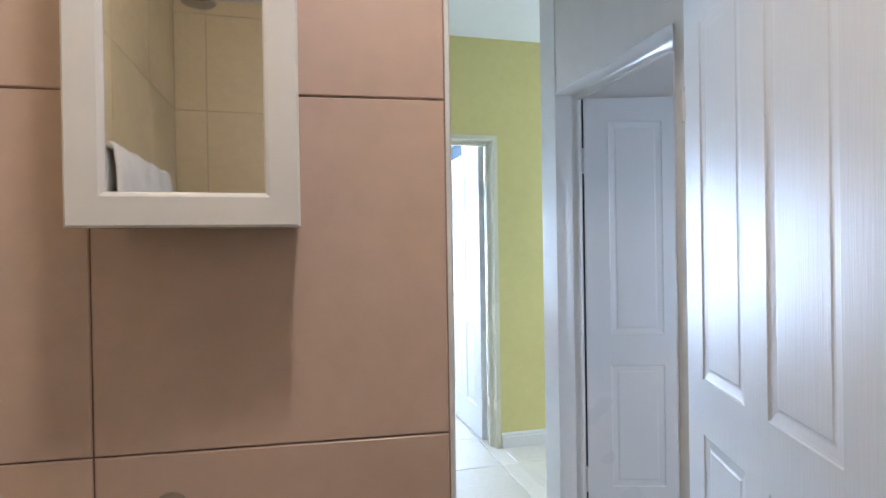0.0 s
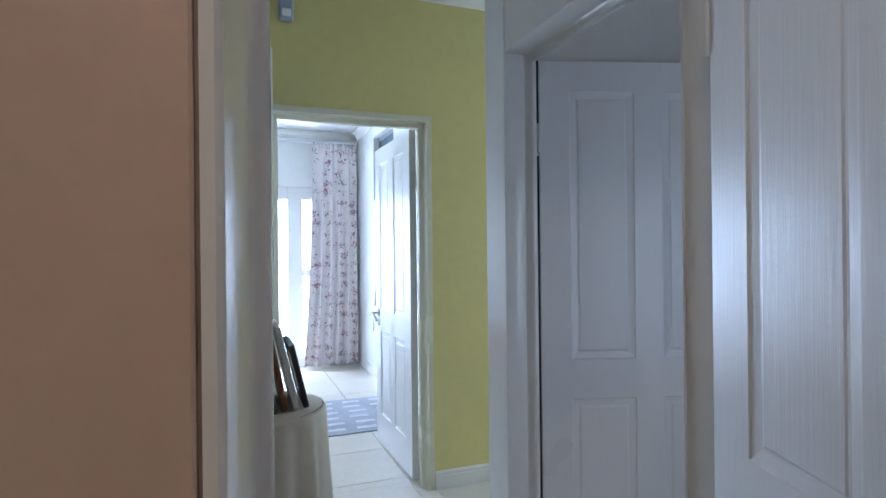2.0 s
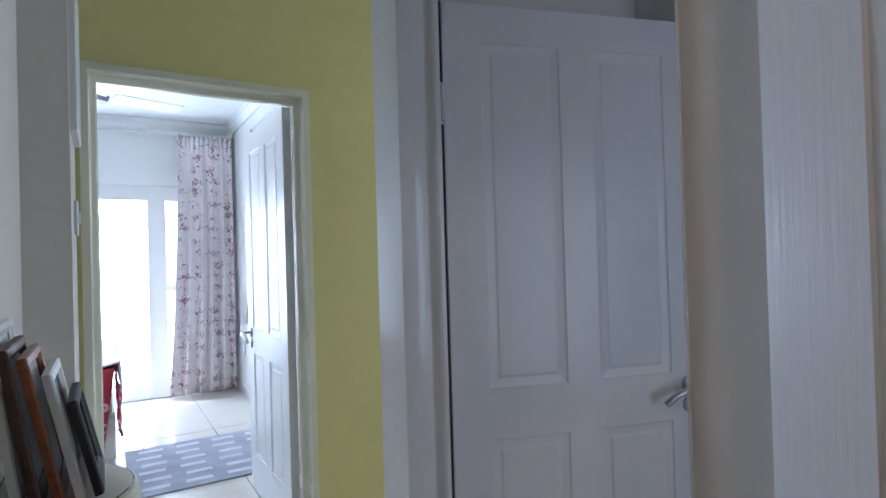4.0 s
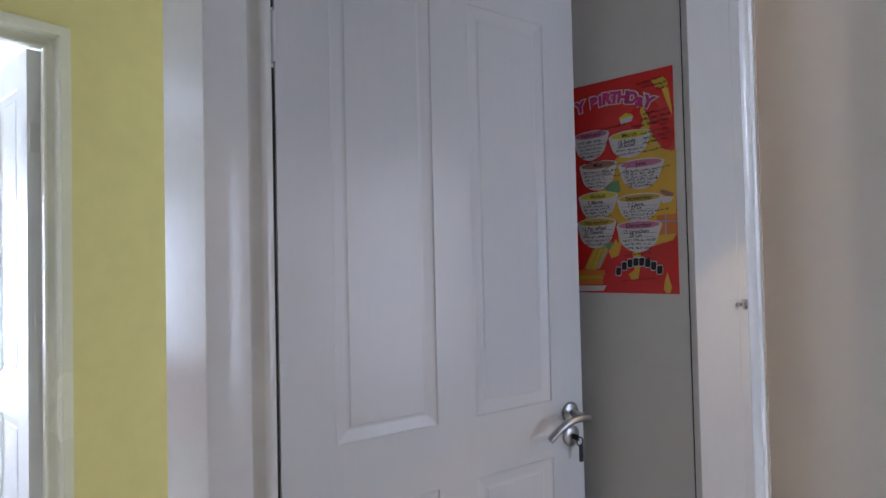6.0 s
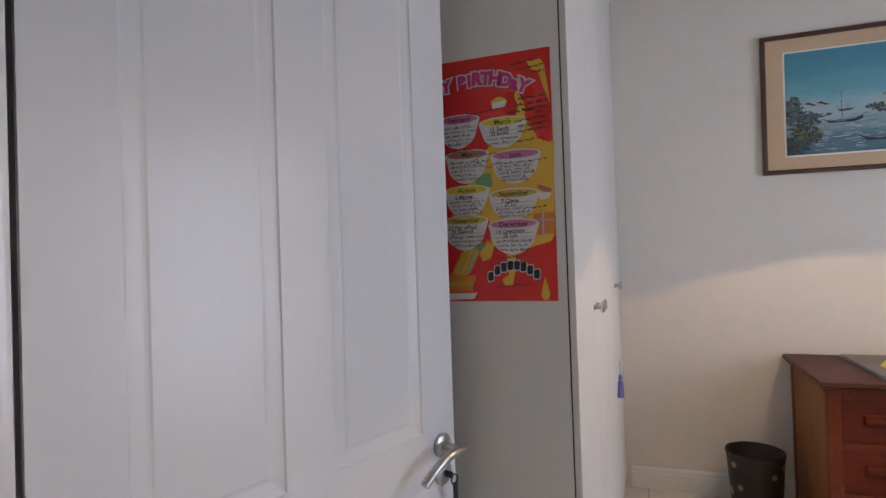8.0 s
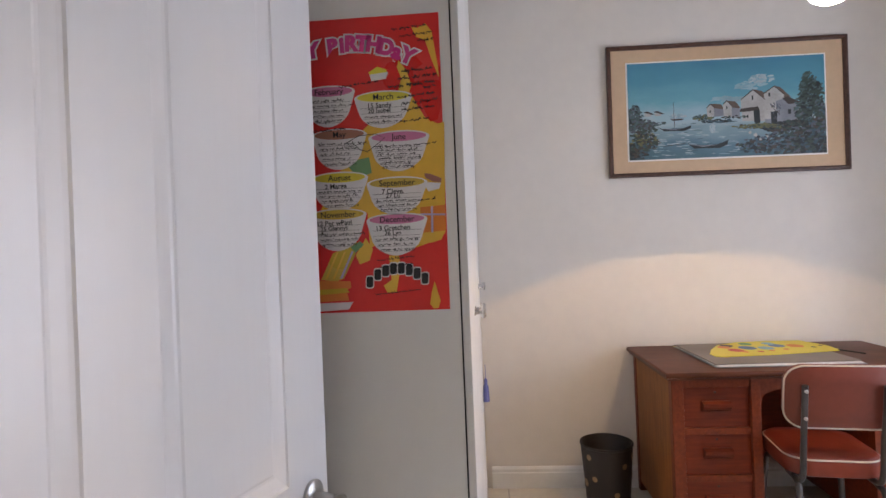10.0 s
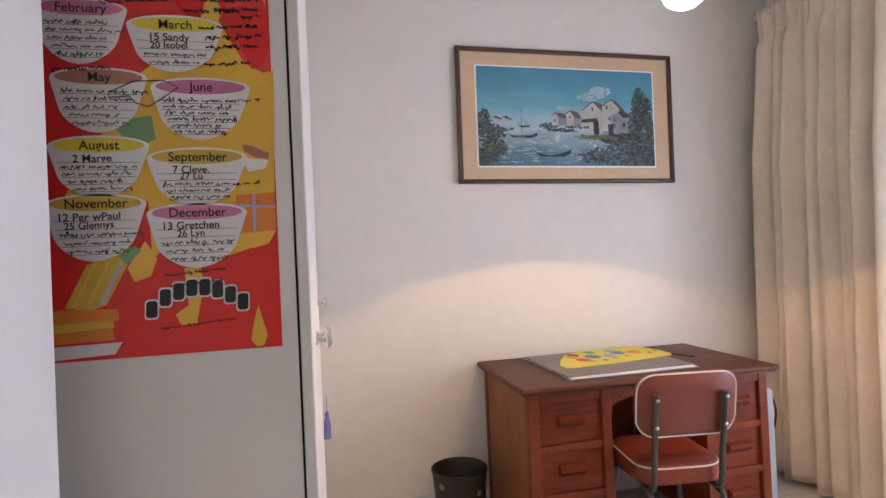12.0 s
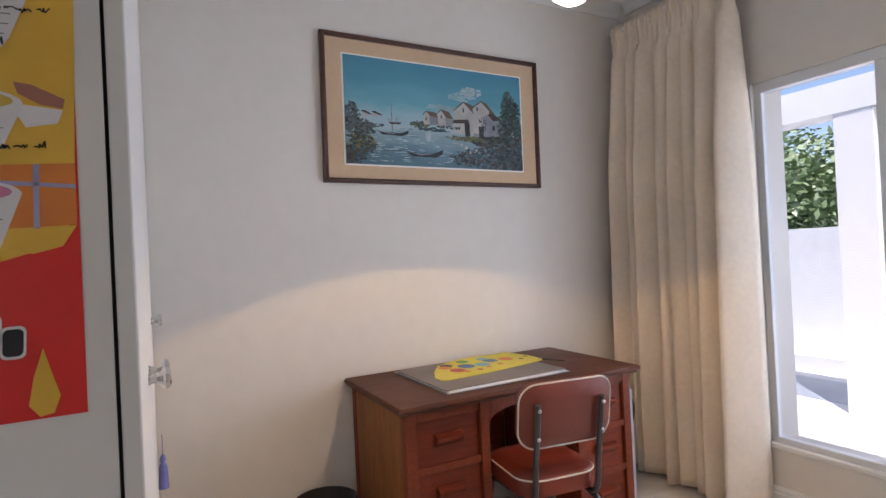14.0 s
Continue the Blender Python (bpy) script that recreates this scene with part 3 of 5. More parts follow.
    return part("handle", bm, TEAK_V, parent, "carved wooden pull", False, pose(x, y, z))


def desk():
    d = thing("desk", pose(0, 0, 0), "red-brown wooden pedestal desk with drawers against the wall", "desk")
    # top with a moulded edge
    bm = bmesh.new()
    loops = []
    for inset, z in ((0.012, DZ - 0.034), (0.012, DZ - 0.026), (0.004, DZ - 0.022), (0.0, DZ - 0.016), (0.0, DZ - 0.008), (0.004, DZ - 0.002), (0.010, DZ)):
        loops.append([bm.verts.new(v) for v in ((DX0 + inset, DY0 + inset, z), (DX1, DY0 + inset, z), (DX1, DY1 - inset, z), (DX0 + inset, DY1 - inset, z))])
    for la, lb in zip(loops, loops[1:]):
        for i in range(4):
            bm.faces.new((la[i], la[(i + 1) % 4], lb[(i + 1) % 4], lb[i]))
    bm.faces.new(loops[0])
    bm.faces.new(loops[-1])
    part("desktop", bm, DESK_TOP, d, "dark brown desktop with a moulded edge", True)
    fx = DX0 + 0.035
    zt = DZ - 0.034
    for y0, y1, out in ((DY1 - 0.40, DY1 - 0.035, 1), (DY0 + 0.035, DY0 + 0.36, -1)):
        ped = part("pedestal", box(fx + 0.02, y0 + 0.018, 0.06, DX1 - 0.012, y1 - 0.018, zt - 0.001), TEAK_V, d, "drawer pedestal")
        outer = y1 if out > 0 else y0
        inner = y0 if out > 0 else y1
        part("side_panel", box(fx + 0.045, outer - 0.018, 0.05, DX1 - 0.012 - 0.04, outer, zt, 0.0), OAK_SIDE, ped, "orange-brown side panel")
        for cx in (fx, DX1 - 0.052):
            part("corner_post", box(cx, outer - (0.046 if out > 0 else -0.004), 0.0, cx + 0.042, outer + (0.004 if out > 0 else 0.046), zt, 0.003), TEAK, ped)
        part("inner_post", box(fx, min(inner, inner + out * 0.04), 0.0, fx + 0.042, max(inner, inner + out * 0.04), zt, 0.003), TEAK, ped)
        ya, yb = y0 + 0.043, y1 - 0.043
        zs = [0.09, 0.292, 0.494, 0.696]
        for z0, z1 in zip(zs, zs[1:]):
            dr = part("drawer_front", box(fx + 0.017, ya + 0.002, z0 + 0.016, fx + 0.034, yb - 0.002, z1 - 0.012, 0.003), TEAK_V, ped, "red-brown drawer front")
            pull(dr, (ya + yb) / 2, (z0 + z1) / 2 + 0.012, fx + 0.017)
            part("keyhole", lathe([(0.0005, 0.0), (0.005, 0.0), (0.005, 0.002), (0.0005, 0.002)], 12), DARK_WOOD, dr, "", True, pose(fx + 0.0168, (ya + yb) / 2, z1 - 0.035, 0, -90))
            part("rail", box(fx + 0.004, ya, z1 - 0.012, fx + 0.04, yb, z1 + 0.016 if z1 < 0.69 else zt, 0.002), TEAK, ped)
        part("plinth", box(fx + 0.02, ya, 0.02, fx + 0.04, yb, 0.104, 0.002), TEAK, ped)
    ka, kb = DY0 + 0.36, DY1 - 0.40
    # arched apron over the knee space
    n = 16
    outline = [(ka, zt), (ka, zt - 0.115)]
    for k in range(n + 1):
        a = math.pi * k / n
        outline.append((ka + 0.01 + (kb - ka - 0.02) * (1 - math.cos(a)) / 2, zt - 0.115 + 0.075 * math.sin(a) ** 0.6))
    outline += [(kb, zt - 0.115), (kb, zt)]
    bm = prism([(y, z) for y, z in outline], 0.018)
    for v in bm.verts:
        v.co = Vector((fx + 0.012 + v.co.y, v.co.x, v.co.z))
    part("apron", bm, TEAK, d, "arched apron over the knee space")
    part("back_panel", box(DX1 - 0.03, ka, 0.16, DX1 - 0.014, kb, zt), TEAK_V, d)
    return d


desk()

# ---- chair ----


def office_chair():
    c = thing("chair", pose(3.562, 0.698, 0, 0, 0, -8), "tubular chair with red vinyl seat and cream piping at the desk", "chair")
    # seat: a rounded cushion, x forward to the desk
    bm = bmesh.new()
    out = rounded(0.37, 0.34, 0.09, 7)
    loops = []
    for s, z in ((0.90, 0.395), (0.985, 0.402), (1.0, 0.42), (1.0, 0.455), (0.985, 0.468), (0.93, 0.478), (0.6, 0.486)):
        loops.append([bm.verts.new((0.225 + x * s, y * s, z)) for x, y in out])
    for la, lb in zip(loops, loops[1:]):
        for i in range(len(la)):
            bm.faces.new((la[i], la[(i + 1) % len(la)], lb[(i + 1) % len(la)], lb[i]))
    bm.faces.new(loops[0])
    bm.faces.new(loops[-1])
    seat = part("seat", bm, LEATHER, c, "orange-red vinyl seat", True)
    part("piping", tube([(0.225 + x * 0.995, y * 0.995, 0.464) for x, y in out], 0.0036, 6, None, True), PIPING, seat, "cream piping", True)
    # backrest, leaning back and curved round the sitter
    bm = bmesh.new()
    bo = rounded(0.388, 0.245, 0.07, 7)
    lean = radians(-9)

    def back(u, v, w):
        x = w + 0.55 * u * u
        return Vector((0.0 + x * math.cos(lean) + v * math.sin(lean), u, 0.715 + v * math.cos(lean) - x * math.sin(lean)))
    loops = []
    for s, w in ((0.5, 0.0255), (0.93, 0.023), (0.99, 0.016), (1.0, 0.0), (0.99, -0.008), (0.93, -0.013), (0.5, -0.0145)):
        loops.append([bm.verts.new(back(u * s, v * s, w)) for u, v in bo])
    for la, lb in zip(loops, loops[1:]):
        for i in range(len(la)):
            bm.faces.new((la[i], la[(i + 1) % len(la)], lb[(i + 1) % len(la)], lb[i]))
    bm.faces.new(loops[0])
    bm.faces.new(loops[-1])
    rest = part("backrest", bm, LEATHER_B, c, "red-brown vinyl backrest", True)
    part("piping", tube([back(u, v, -0.009) for u, v in bo], 0.0036, 6, None, True), PIPING, rest, "cream piping", True)
    for s in (-1, 1):
        y = s * 0.133
        pts = curve_points([(-0.028, y, 0.765), (-0.012, y, 0.66), (0.012, y, 0.52), (0.022, y, 0.43), (0.05, y, 0.385), (0.12, y, 0.375)], 5)
        part("back_post", tube(pts, 0.0115, 10), TUBE, c, "dark grey tubular back post", True)
        for z in (0.745, 0.64):
            part("bolt", lathe([(0.0005, 0.0), (0.007, 0.0), (0.007, 0.004), (0.003, 0.007), (0.0005, 0.007)], 10), STEEL, c, "", True, pose(-0.040 + (0.765 - z) * 0.15, y, z, 0, -90))
        part("rear_leg", tube(curve_points([(0.16, y, 0.378), (0.07, y * 1.03, 0.368), (0.03, y * 1.1, 0.32), (-0.01, y * 1.25, 0.02), (-0.012, y * 1.26, 0.008)], 6), 0.0115, 10), TUBE, c, "", True)
        part("front_leg", tube(curve_points([(0.24, y, 0.378), (0.36, y * 1.03, 0.366), (0.39, y * 1.1, 0.32), (0.42, y * 1.25, 0.02), (0.422, y * 1.26, 0.008)], 6), 0.0115, 10), TUBE, c, "", True)
        for x in (-0.012, 0.422):
            part("foot", lathe([(0.0005, 0.0), (0.016, 0.0), (0.016, 0.012), (0.012, 0.02), (0.0005, 0.02)], 12), BLACKTUBE, c, "", True, pose(x, y * 1.26, 0))
    part("seat_rail", box(0.10, -0.15, 0.376, 0.16, 0.15, 0.394, 0.003), TUBE, c)
    part("seat_rail", box(0.28, -0.15, 0.376, 0.34, 0.15, 0.394, 0.003), TUBE, c)
    return c


office_chair()

# ---- waste bin ----
binr = thing("waste_bin", pose(4.235, 1.425, 0), "black-brown waste bin with gold spots on the floor", "bin")
part("body", lathe([(0.0005, 0.004), (0.100, 0.0), (0.103, 0.004), (0.126, 0.318), (0.130, 0.322), (0.130, 0.330), (0.125, 0.332), (0.121, 0.326), (0.098, 0.010), (0.0005, 0.008)], 40), BIN, binr, "", True)
rng = random.Random(4)
for k in range(17):
    a, z, r = k * 2.4, 0.04 + (k * 0.137) % 0.24, 0.013 + 0.008 * rng.random()
    R = 0.1037 + 0.0725 * z
    bm = bmesh.new()
    ring = [bm.verts.new(((R + 0.0012 + 0.0725 * dz) * math.cos(a + du / R), (R + 0.0012 + 0.0725 * dz) * math.sin(a + du / R), z + dz))
            for du, dz in ((r * math.cos(t), r * math.sin(t)) for t in [2 * math.pi * i / 14 for i in range(14)])]
    bm.faces.new(ring)
    part("spot", bm, GOLD, binr, "dull gold spot")

# ---- picture on the wall ----
PY0, PY1, PZ0, PZ1 = 0.052, 1.292, 1.672, 2.380
picture = thing("picture", pose(EAST - 0.004, PY1 + 0.010, PZ0, 0, 0, -90) @ pose(0, 0, 0, 0, 0.6, 0), "harbour painting with tan mount in a brown wooden frame", "picture")
PW, PH = PY1 - PY0, PZ1 - PZ0


def bar_frame(w, h, b, d):
    """A mitred frame in the xz plane, front towards -y."""
    bm = bmesh.new()
    loops = []
    for q, y in ((0.0, 0.0), (0.0, -d + 0.004), (0.003, -d), (b * 0.6, -d), (b * 0.75, -d + 0.005), (b, -d + 0.008), (b, 0.0)):
        loops.append([bm.verts.new(v) for v in ((q, y, q), (w - q, y, q), (w - q, y, h - q), (q, y, h - q))])
    for la, lb in zip(loops, loops[1:] + loops[:1]):
        for i in range(4):
            bm.faces.new((la[i], la[(i + 1) % 4], lb[(i + 1) % 4], lb[i]))
    return bm



part("frame", bar_frame(PW, PH, 0.022, 0.028), FRAME_WOOD, picture, "narrow brown wooden frame")
part("mount", box(0.02, -0.012, 0.02, PW - 0.02, -0.004, PH - 0.02), MOUNT, picture, "tan cloth mount")
CX0, CX1, CZ0, CZ1 = 0.108, PW - 0.118, 0.092, PH - 0.098
part("slip", box(CX0 - 0.008, -0.015, CZ0 - 0.008, CX1 + 0.008, -0.0121, CZ1 + 0.008), WHITE, picture, "white slip round the canvas")


# canvas: a loose sky and water ground, paler towards the far shore
def canvas_paint():
    m = mat("painted_canvas", (0.10, 0.26, 0.33), 0.42, var=0.10, scale=14, bump=0.25, bump_scale=120)
    n, l = m.node_tree.nodes, m.node_tree.links
    tc, sep, add = n.new("ShaderNodeTexCoord"), n.new("ShaderNodeSeparateXYZ"), n.new("ShaderNodeMath")
    mp, nz, rng_node, ramp = n.new("ShaderNodeMapping"), n.new("ShaderNodeTexNoise"), n.new("ShaderNodeMapRange"), n.new("ShaderNodeValToRGB")
    mp.inputs["Scale"].default_value, mp.inputs["Rotation"].default_value = (5, 1, 11), (0, radians(14), 0)
    nz.inputs["Scale"].default_value, nz.inputs["Detail"].default_value = 1.0, 5
    l.new(tc.outputs["Object"], sep.inputs[0])
    l.new(tc.outputs["Object"], mp.inputs["Vector"])
    l.new(mp.outputs[0], nz.inputs["Vector"])
    rng_node.inputs["From Min"].default_value, rng_node.inputs["From Max"].default_value = CZ0, CZ1
    l.new(sep.outputs["Z"], rng_node.inputs["Value"])
    sub_node = n.new("ShaderNodeMath")
    sub_node.operation = 'MULTIPLY_ADD'
    sub_node.inputs[1].default_value, sub_node.inputs[2].default_value = 0.34, -0.17
    l.new(nz.outputs["Fac"], sub_node.inputs[0])
    l.new(rng_node.outputs[0], add.inputs[0])
    l.new(sub_node.outputs[0], add.inputs[1])
    l.new(add.outputs[0], ramp.inputs["Fac"])
    steps = ((0.0, (0.050, 0.125, 0.165)), (0.12, (0.085, 0.18, 0.23)), (0.22, (0.17, 0.27, 0.31)), (0.30, (0.20, 0.31, 0.35)), (0.40, (0.34, 0.45, 0.49)), (0.47, (0.27, 0.44, 0.50)), (0.60, (0.125, 0.345, 0.42)), (0.78, (0.070, 0.265, 0.355)), (1.0, (0.05, 0.215, 0.315)))
    el = ramp.color_ramp.elements
    el[0].position, el[0].color = steps[0][0], (*steps[0][1], 1)
    el[1].position, el[1].color = steps[-1][0], (*steps[-1][1], 1)
    for p, c in steps[1:-1]:
        el.new(p).color = (*c, 1)
    l.new(ramp.outputs[0], n["Principled BSDF"].inputs["Base Color"])
    return m


part("canvas", box(CX0, -0.018, CZ0, CX1, -0.0151, CZ1), canvas_paint(), picture, "canvas with a blue-green painted sky and water")
cw, ch = CX1 - CX0, CZ1 - CZ0
PALETTE = {
    "cloud": (0.42, 0.50, 0.53), "haze": (0.30, 0.46, 0.52), "deep": (0.045, 0.20, 0.29), "water_light": (0.42, 0.51, 0.55), "water_dark": (0.045, 0.10, 0.13),
    "shade": (0.016, 0.024, 0.028), "earth": (0.062, 0.052, 0.042), "olive": (0.155, 0.155, 0.06), "leaf": (0.040, 0.070, 0.055), "leaf_blue": (0.075, 0.135, 0.14),
    "plaster": (0.48, 0.465, 0.435), "plaster_grey": (0.24, 0.26, 0.29), "plaster_shade": (0.10, 0.12, 0.15), "tile": (0.13, 0.092, 0.066), "tile_dark": (0.055, 0.040, 0.034)}
PAINT = {k: mat("paint_" + k, c, 0.42, var=0.14, scale=40, bump=0.35, bump_scale=150) for k, c in PALETTE.items()}
rng = random.Random(11)
DABS = {k: ([], []) for k in PALETTE}


def art(a, b):
    """A place on the canvas from a layout of 800 by 460, b downwards."""
    return (CX0 + min(max(a / 800, 0), 1) * cw, CZ0 + min(max(1 - b / 460, 0), 1) * ch)


def dab(key, a, b, ln, wd, turn, lift=0.0):
    verts, faces = DABS[key]
    k = len(verts)
    y = -0.01835 - lift - 0.0006 * rng.random()
    for p, q in ((-1, -0.55), (-0.2, -1), (0.9, -0.6), (1.05, 0.35), (0.3, 1), (-0.85, 0.7)):
        x, z = art(a + p * ln * math.cos(turn) - q * wd * math.sin(turn), b + p * ln * math.sin(turn) + q * wd * math.cos(turn))
        verts.append((x, y, z))
    faces.append(tuple(range(k, k + 6)))


def clump(a, b, ra, rb, count, keys, size, turn=0.0, wild=1.2, flat_end=0.55, lift=0.0):
    """Dabs of paint thrown over an oval, thinning to its rim."""
    for _ in range(count):
        t, r = rng.uniform(0, 2 * math.pi), rng.random() ** 0.5 * rng.uniform(0.8, 1.08)
        s = size * rng.uniform(0.6, 1.3)
        dab(rng.choice(keys), a + ra * r * math.cos(t), b + rb * r * math.sin(t), s, s * flat_end, turn + rng.uniform(-wild, wild), lift)


# clouds and the far shore
clump(500, 128, 62, 20, 50, ("haze",), 9, -0.35, 0.3, 0.5)
clump(545, 100, 52, 20, 70, ("haze", "cloud", "cloud"), 9, -0.3, 0.4, 0.5)
clump(420, 190, 90, 14, 60, ("haze",), 9, -0.2, 0.3, 0.45)
clump(200, 262, 42, 14, 40, ("cloud", "haze"), 8, -0.2, 0.3, 0.45)
# water lights
for _ in range(120):
    b = rng.uniform(285, 445)
    dab(rng.choice(("water_light", "water_dark", "water_light", "haze")), rng.uniform(90, 470), b, rng.uniform(5, 22), rng.uniform(0.8, 2.0), rng.uniform(-0.08, 0.08))
clump(345, 325, 12, 26, 26, ("water_light", "cloud"), 6, 1.4, 0.5, 0.5)
# left bank and its tree
clump(25, 262, 34, 60, 190, ("leaf_blue", "leaf", "leaf_blue", "shade", "plaster_shade"), 8)
clump(55, 305, 62, 36, 160, ("leaf", "plaster_shade", "leaf_blue", "earth", "leaf"), 8, 0.2)
clump(60, 375, 64, 46, 190, ("olive", "earth", "leaf", "shade", "leaf"), 8, 0.3)
clump(30, 420, 50, 42, 130, ("shade", "earth", "leaf", "water_dark"), 9, 0.6)
clump(75, 355, 55, 14, 34, ("olive", "olive", "plaster_grey"), 5, 0.2)
clump(100, 290, 60, 9, 44, ("leaf_blue", "plaster_shade", "leaf"), 6, 0.1, 0.4)
# right land, bank and rocks
clump(690, 330, 150, 36, 320, ("leaf", "shade", "earth", "plaster_shade"), 9, 0.0, 0.7)
clump(640, 410, 190, 50, 430, ("shade", "earth", "leaf", "plaster_shade", "water_dark"), 9, -0.2, 0.8)
clump(740, 425, 90, 55, 260, ("shade", "water_dark", "leaf", "shade"), 10, -0.6, 0.8)
clump(310, 272, 44, 15, 70, ("leaf", "leaf_blue", "olive"), 6)
clump(370, 290, 60, 9, 46, ("shade", "water_dark", "leaf"), 7, 0.0, 0.3)
# tree at the edge
clump(745, 205, 50, 100, 360, ("leaf", "leaf_blue", "shade", "leaf"), 9, -0.5, 0.9)
clump(730, 120, 26, 40, 90, ("leaf_blue", "leaf", "leaf"), 7, -0.5, 0.9)
clump(760, 300, 60, 90, 240, ("shade", "leaf", "water_dark", "plaster_shade"), 10, -0.5, 0.9)


def flat_paint(name, points, key, layer, label=""):
    bm = bmesh.new()
    out = []
    for (a0, b0), (a1, b1) in zip(points, points[1:] + points[:1]):
        k = max(1, int(math.hypot(a1 - a0, b1 - b0) / 9))
        for i in range(k):
            j = 0.0 if i == 0 else 0.9
            out.append(art(a0 + (a1 - a0) * i / k + rng.uniform(-j, j), b0 + (b1 - b0) * i / k + rng.uniform(-j, j)))
    bm.faces.new([bm.verts.new((x, -0.01905 - 0.00007 * layer, z)) for x, z in out])
    return part(name, bm, PAINT[key], picture, label)


def house(gable, roof, wall, doors, shade_wall=None):
    if shade_wall:
        flat_paint("painted_wall", shade_wall, "plaster_grey", 0, "grey painted house wall in shade")
    flat_paint("painted_roof", roof, "tile", 1, "brown painted roof")
    flat_paint("painted_wall", gable + wall, "plaster", 2, "white painted house wall")
    for i in range(len(gable) - 1):
        (a0, b0), (a1, b1) = gable[i], gable[i + 1]
        flat_paint("painted_eave", [(a0, b0 - 4), (a1, b1 - 4), (a1, b1 + 1), (a0, b0 + 1)], "tile_dark", 3)
    for a, b, w, h in doors:
        flat_paint("painted_opening", [(a, b), (a + w, b), (a + w, b + h), (a, b + h)], "shade", 4)


house([(556, 172), (598, 140), (636, 180)], [(598, 136), (622, 144), (662, 190), (634, 196)], [(634, 292), (556, 292)], [(574, 168, 7, 18)], [(634, 190), (662, 188), (664, 300), (634, 296)])
house([(462, 196), (512, 152), (560, 200)], [(512, 148), (545, 158), (602, 202), (556, 206)], [(556, 300), (466, 296)], [(506, 178, 7, 20)], [(556, 202), (626, 204), (628, 316), (556, 312)])
flat_paint("painted_wall", [(602, 210), (640, 196), (684, 222), (684, 310), (604, 314)], "plaster_grey", 5, "grey painted house wall in shade")
flat_paint("painted_roof", [(628, 198), (652, 190), (706, 222), (652, 226)], "tile_dark", 6)
flat_paint("painted_opening", [(580, 258), (606, 256), (606, 316), (582, 316)], "shade", 6)
flat_paint("painted_opening", [(650, 250), (662, 250), (662, 272), (650, 272)], "shade", 6)
flat_paint("painted_wall", [(684, 244), (700, 240), (704, 300), (686, 304)], "plaster_grey", 5)
flat_paint("painted_roof", [(460, 238), (530, 230), (536, 248), (456, 254)], "tile_dark", 6)
flat_paint("painted_opening", [(512, 248), (536, 246), (538, 308), (514, 308)], "shade", 6)
flat_paint("painted_opening", [(484, 268), (491, 268), (491, 282), (484, 282)], "shade", 6)
house([(322, 228), (338, 210), (352, 226)], [(338, 207), (382, 212), (392, 236), (352, 230)], [(352, 270), (324, 268)], [(334, 238, 5, 12)], [(352, 228), (392, 234), (392, 268), (352, 270)])
house([(388, 216), (404, 198), (424, 222)], [(404, 195), (440, 202), (462, 236), (424, 230)], [(424, 276), (392, 272)], [(402, 222, 5, 14)], [(424, 226), (458, 236), (456, 280), (424, 278)])
for a in (66, 108):
    flat_paint("painted_wall", [(a, 238), (a + 28, 244), (a + 28, 254), (a + 2, 254)], "plaster", 2)
    flat_paint("painted_roof", [(a - 4, 234), (a + 12, 229), (a + 44, 246), (a + 28, 246)], "tile_dark", 3)
# foliage and shade in front of the houses
clump(712, 250, 34, 78, 150, ("shade", "leaf", "leaf", "leaf_blue"), 8, -0.5, 0.9, 0.55, 0.0016)
clump(660, 318, 70, 16, 90, ("shade", "leaf", "earth", "shade"), 7, 0.0, 0.6, 0.5, 0.0016)
clump(545, 318, 60, 9, 50, ("olive", "leaf", "olive"), 6, 0.0, 0.5, 0.5, 0.0016)
clump(600, 255, 24, 44, 26, ("plaster_shade", "tile_dark"), 6, 1.2, 0.4, 0.4, 0.0016)
clump(430, 276, 60, 7, 36, ("leaf", "shade", "earth"), 5, 0.0, 0.4, 0.5, 0.0016)
# lit bank below the houses
clump(560, 322, 140, 13, 170, ("olive", "olive", "leaf", "earth", "olive"), 6, 0.0, 0.5, 0.5)
for key in DABS:
    verts, faces = DABS[key]
    if not faces:
        continue
    me = bpy.data.meshes.new("paintwork")
    me.from_pydata(verts, [], faces)
    me.materials.append(PAINT[key])
    ob = new("paintwork", me)
    ob.parent = picture
    tagged(ob, "loose dabs of oil paint", "", "", "stuff")
for a, b, w in ((488, 350, 14), (508, 362, 18), (560, 372, 10), (530, 384, 12)):
    flat_paint("painted_rock", [(a, b), (a + w * 0.6, b - w * 0.5), (a + w, b + w * 0.2), (a + w * 0.7, b + w * 0.6), (a + w * 0.2, b + w * 0.5)], "plaster", 7)


def boat(a, b, w, h):
    flat_paint("painted_boat", [(a, b - h * 0.5), (a + 0.12 * w, b - h * 0.1), (a + 0.4 * w, b + h * 0.05), (a + 0.75 * w, b), (a + w, b - h * 0.55), (a + 0.97 * w, b + h * 0.1), (a + 0.8 * w, b + h * 0.5), (a + 0.2 * w, b + h * 0.45)], "shade", 7, "dark painted boat")
    flat_paint("painted_gunwale", [(a + 0.1 * w, b - h * 0.1), (a + 0.4 * w, b + h * 0.1), (a + 0.75 * w, b + h * 0.05), (a + 0.4 * w, b + h * 0.28)], "plaster_grey", 8)


boat(118, 318, 140, 24)
boat(232, 400, 176, 36)
flat_paint("painted_boat", [(172, 272), (230, 272), (218, 280), (182, 280)], "tile_dark", 7)
flat_paint("painted_mast", [(186, 190), (188, 190), (190, 312), (187, 312)], "tile_dark", 8)
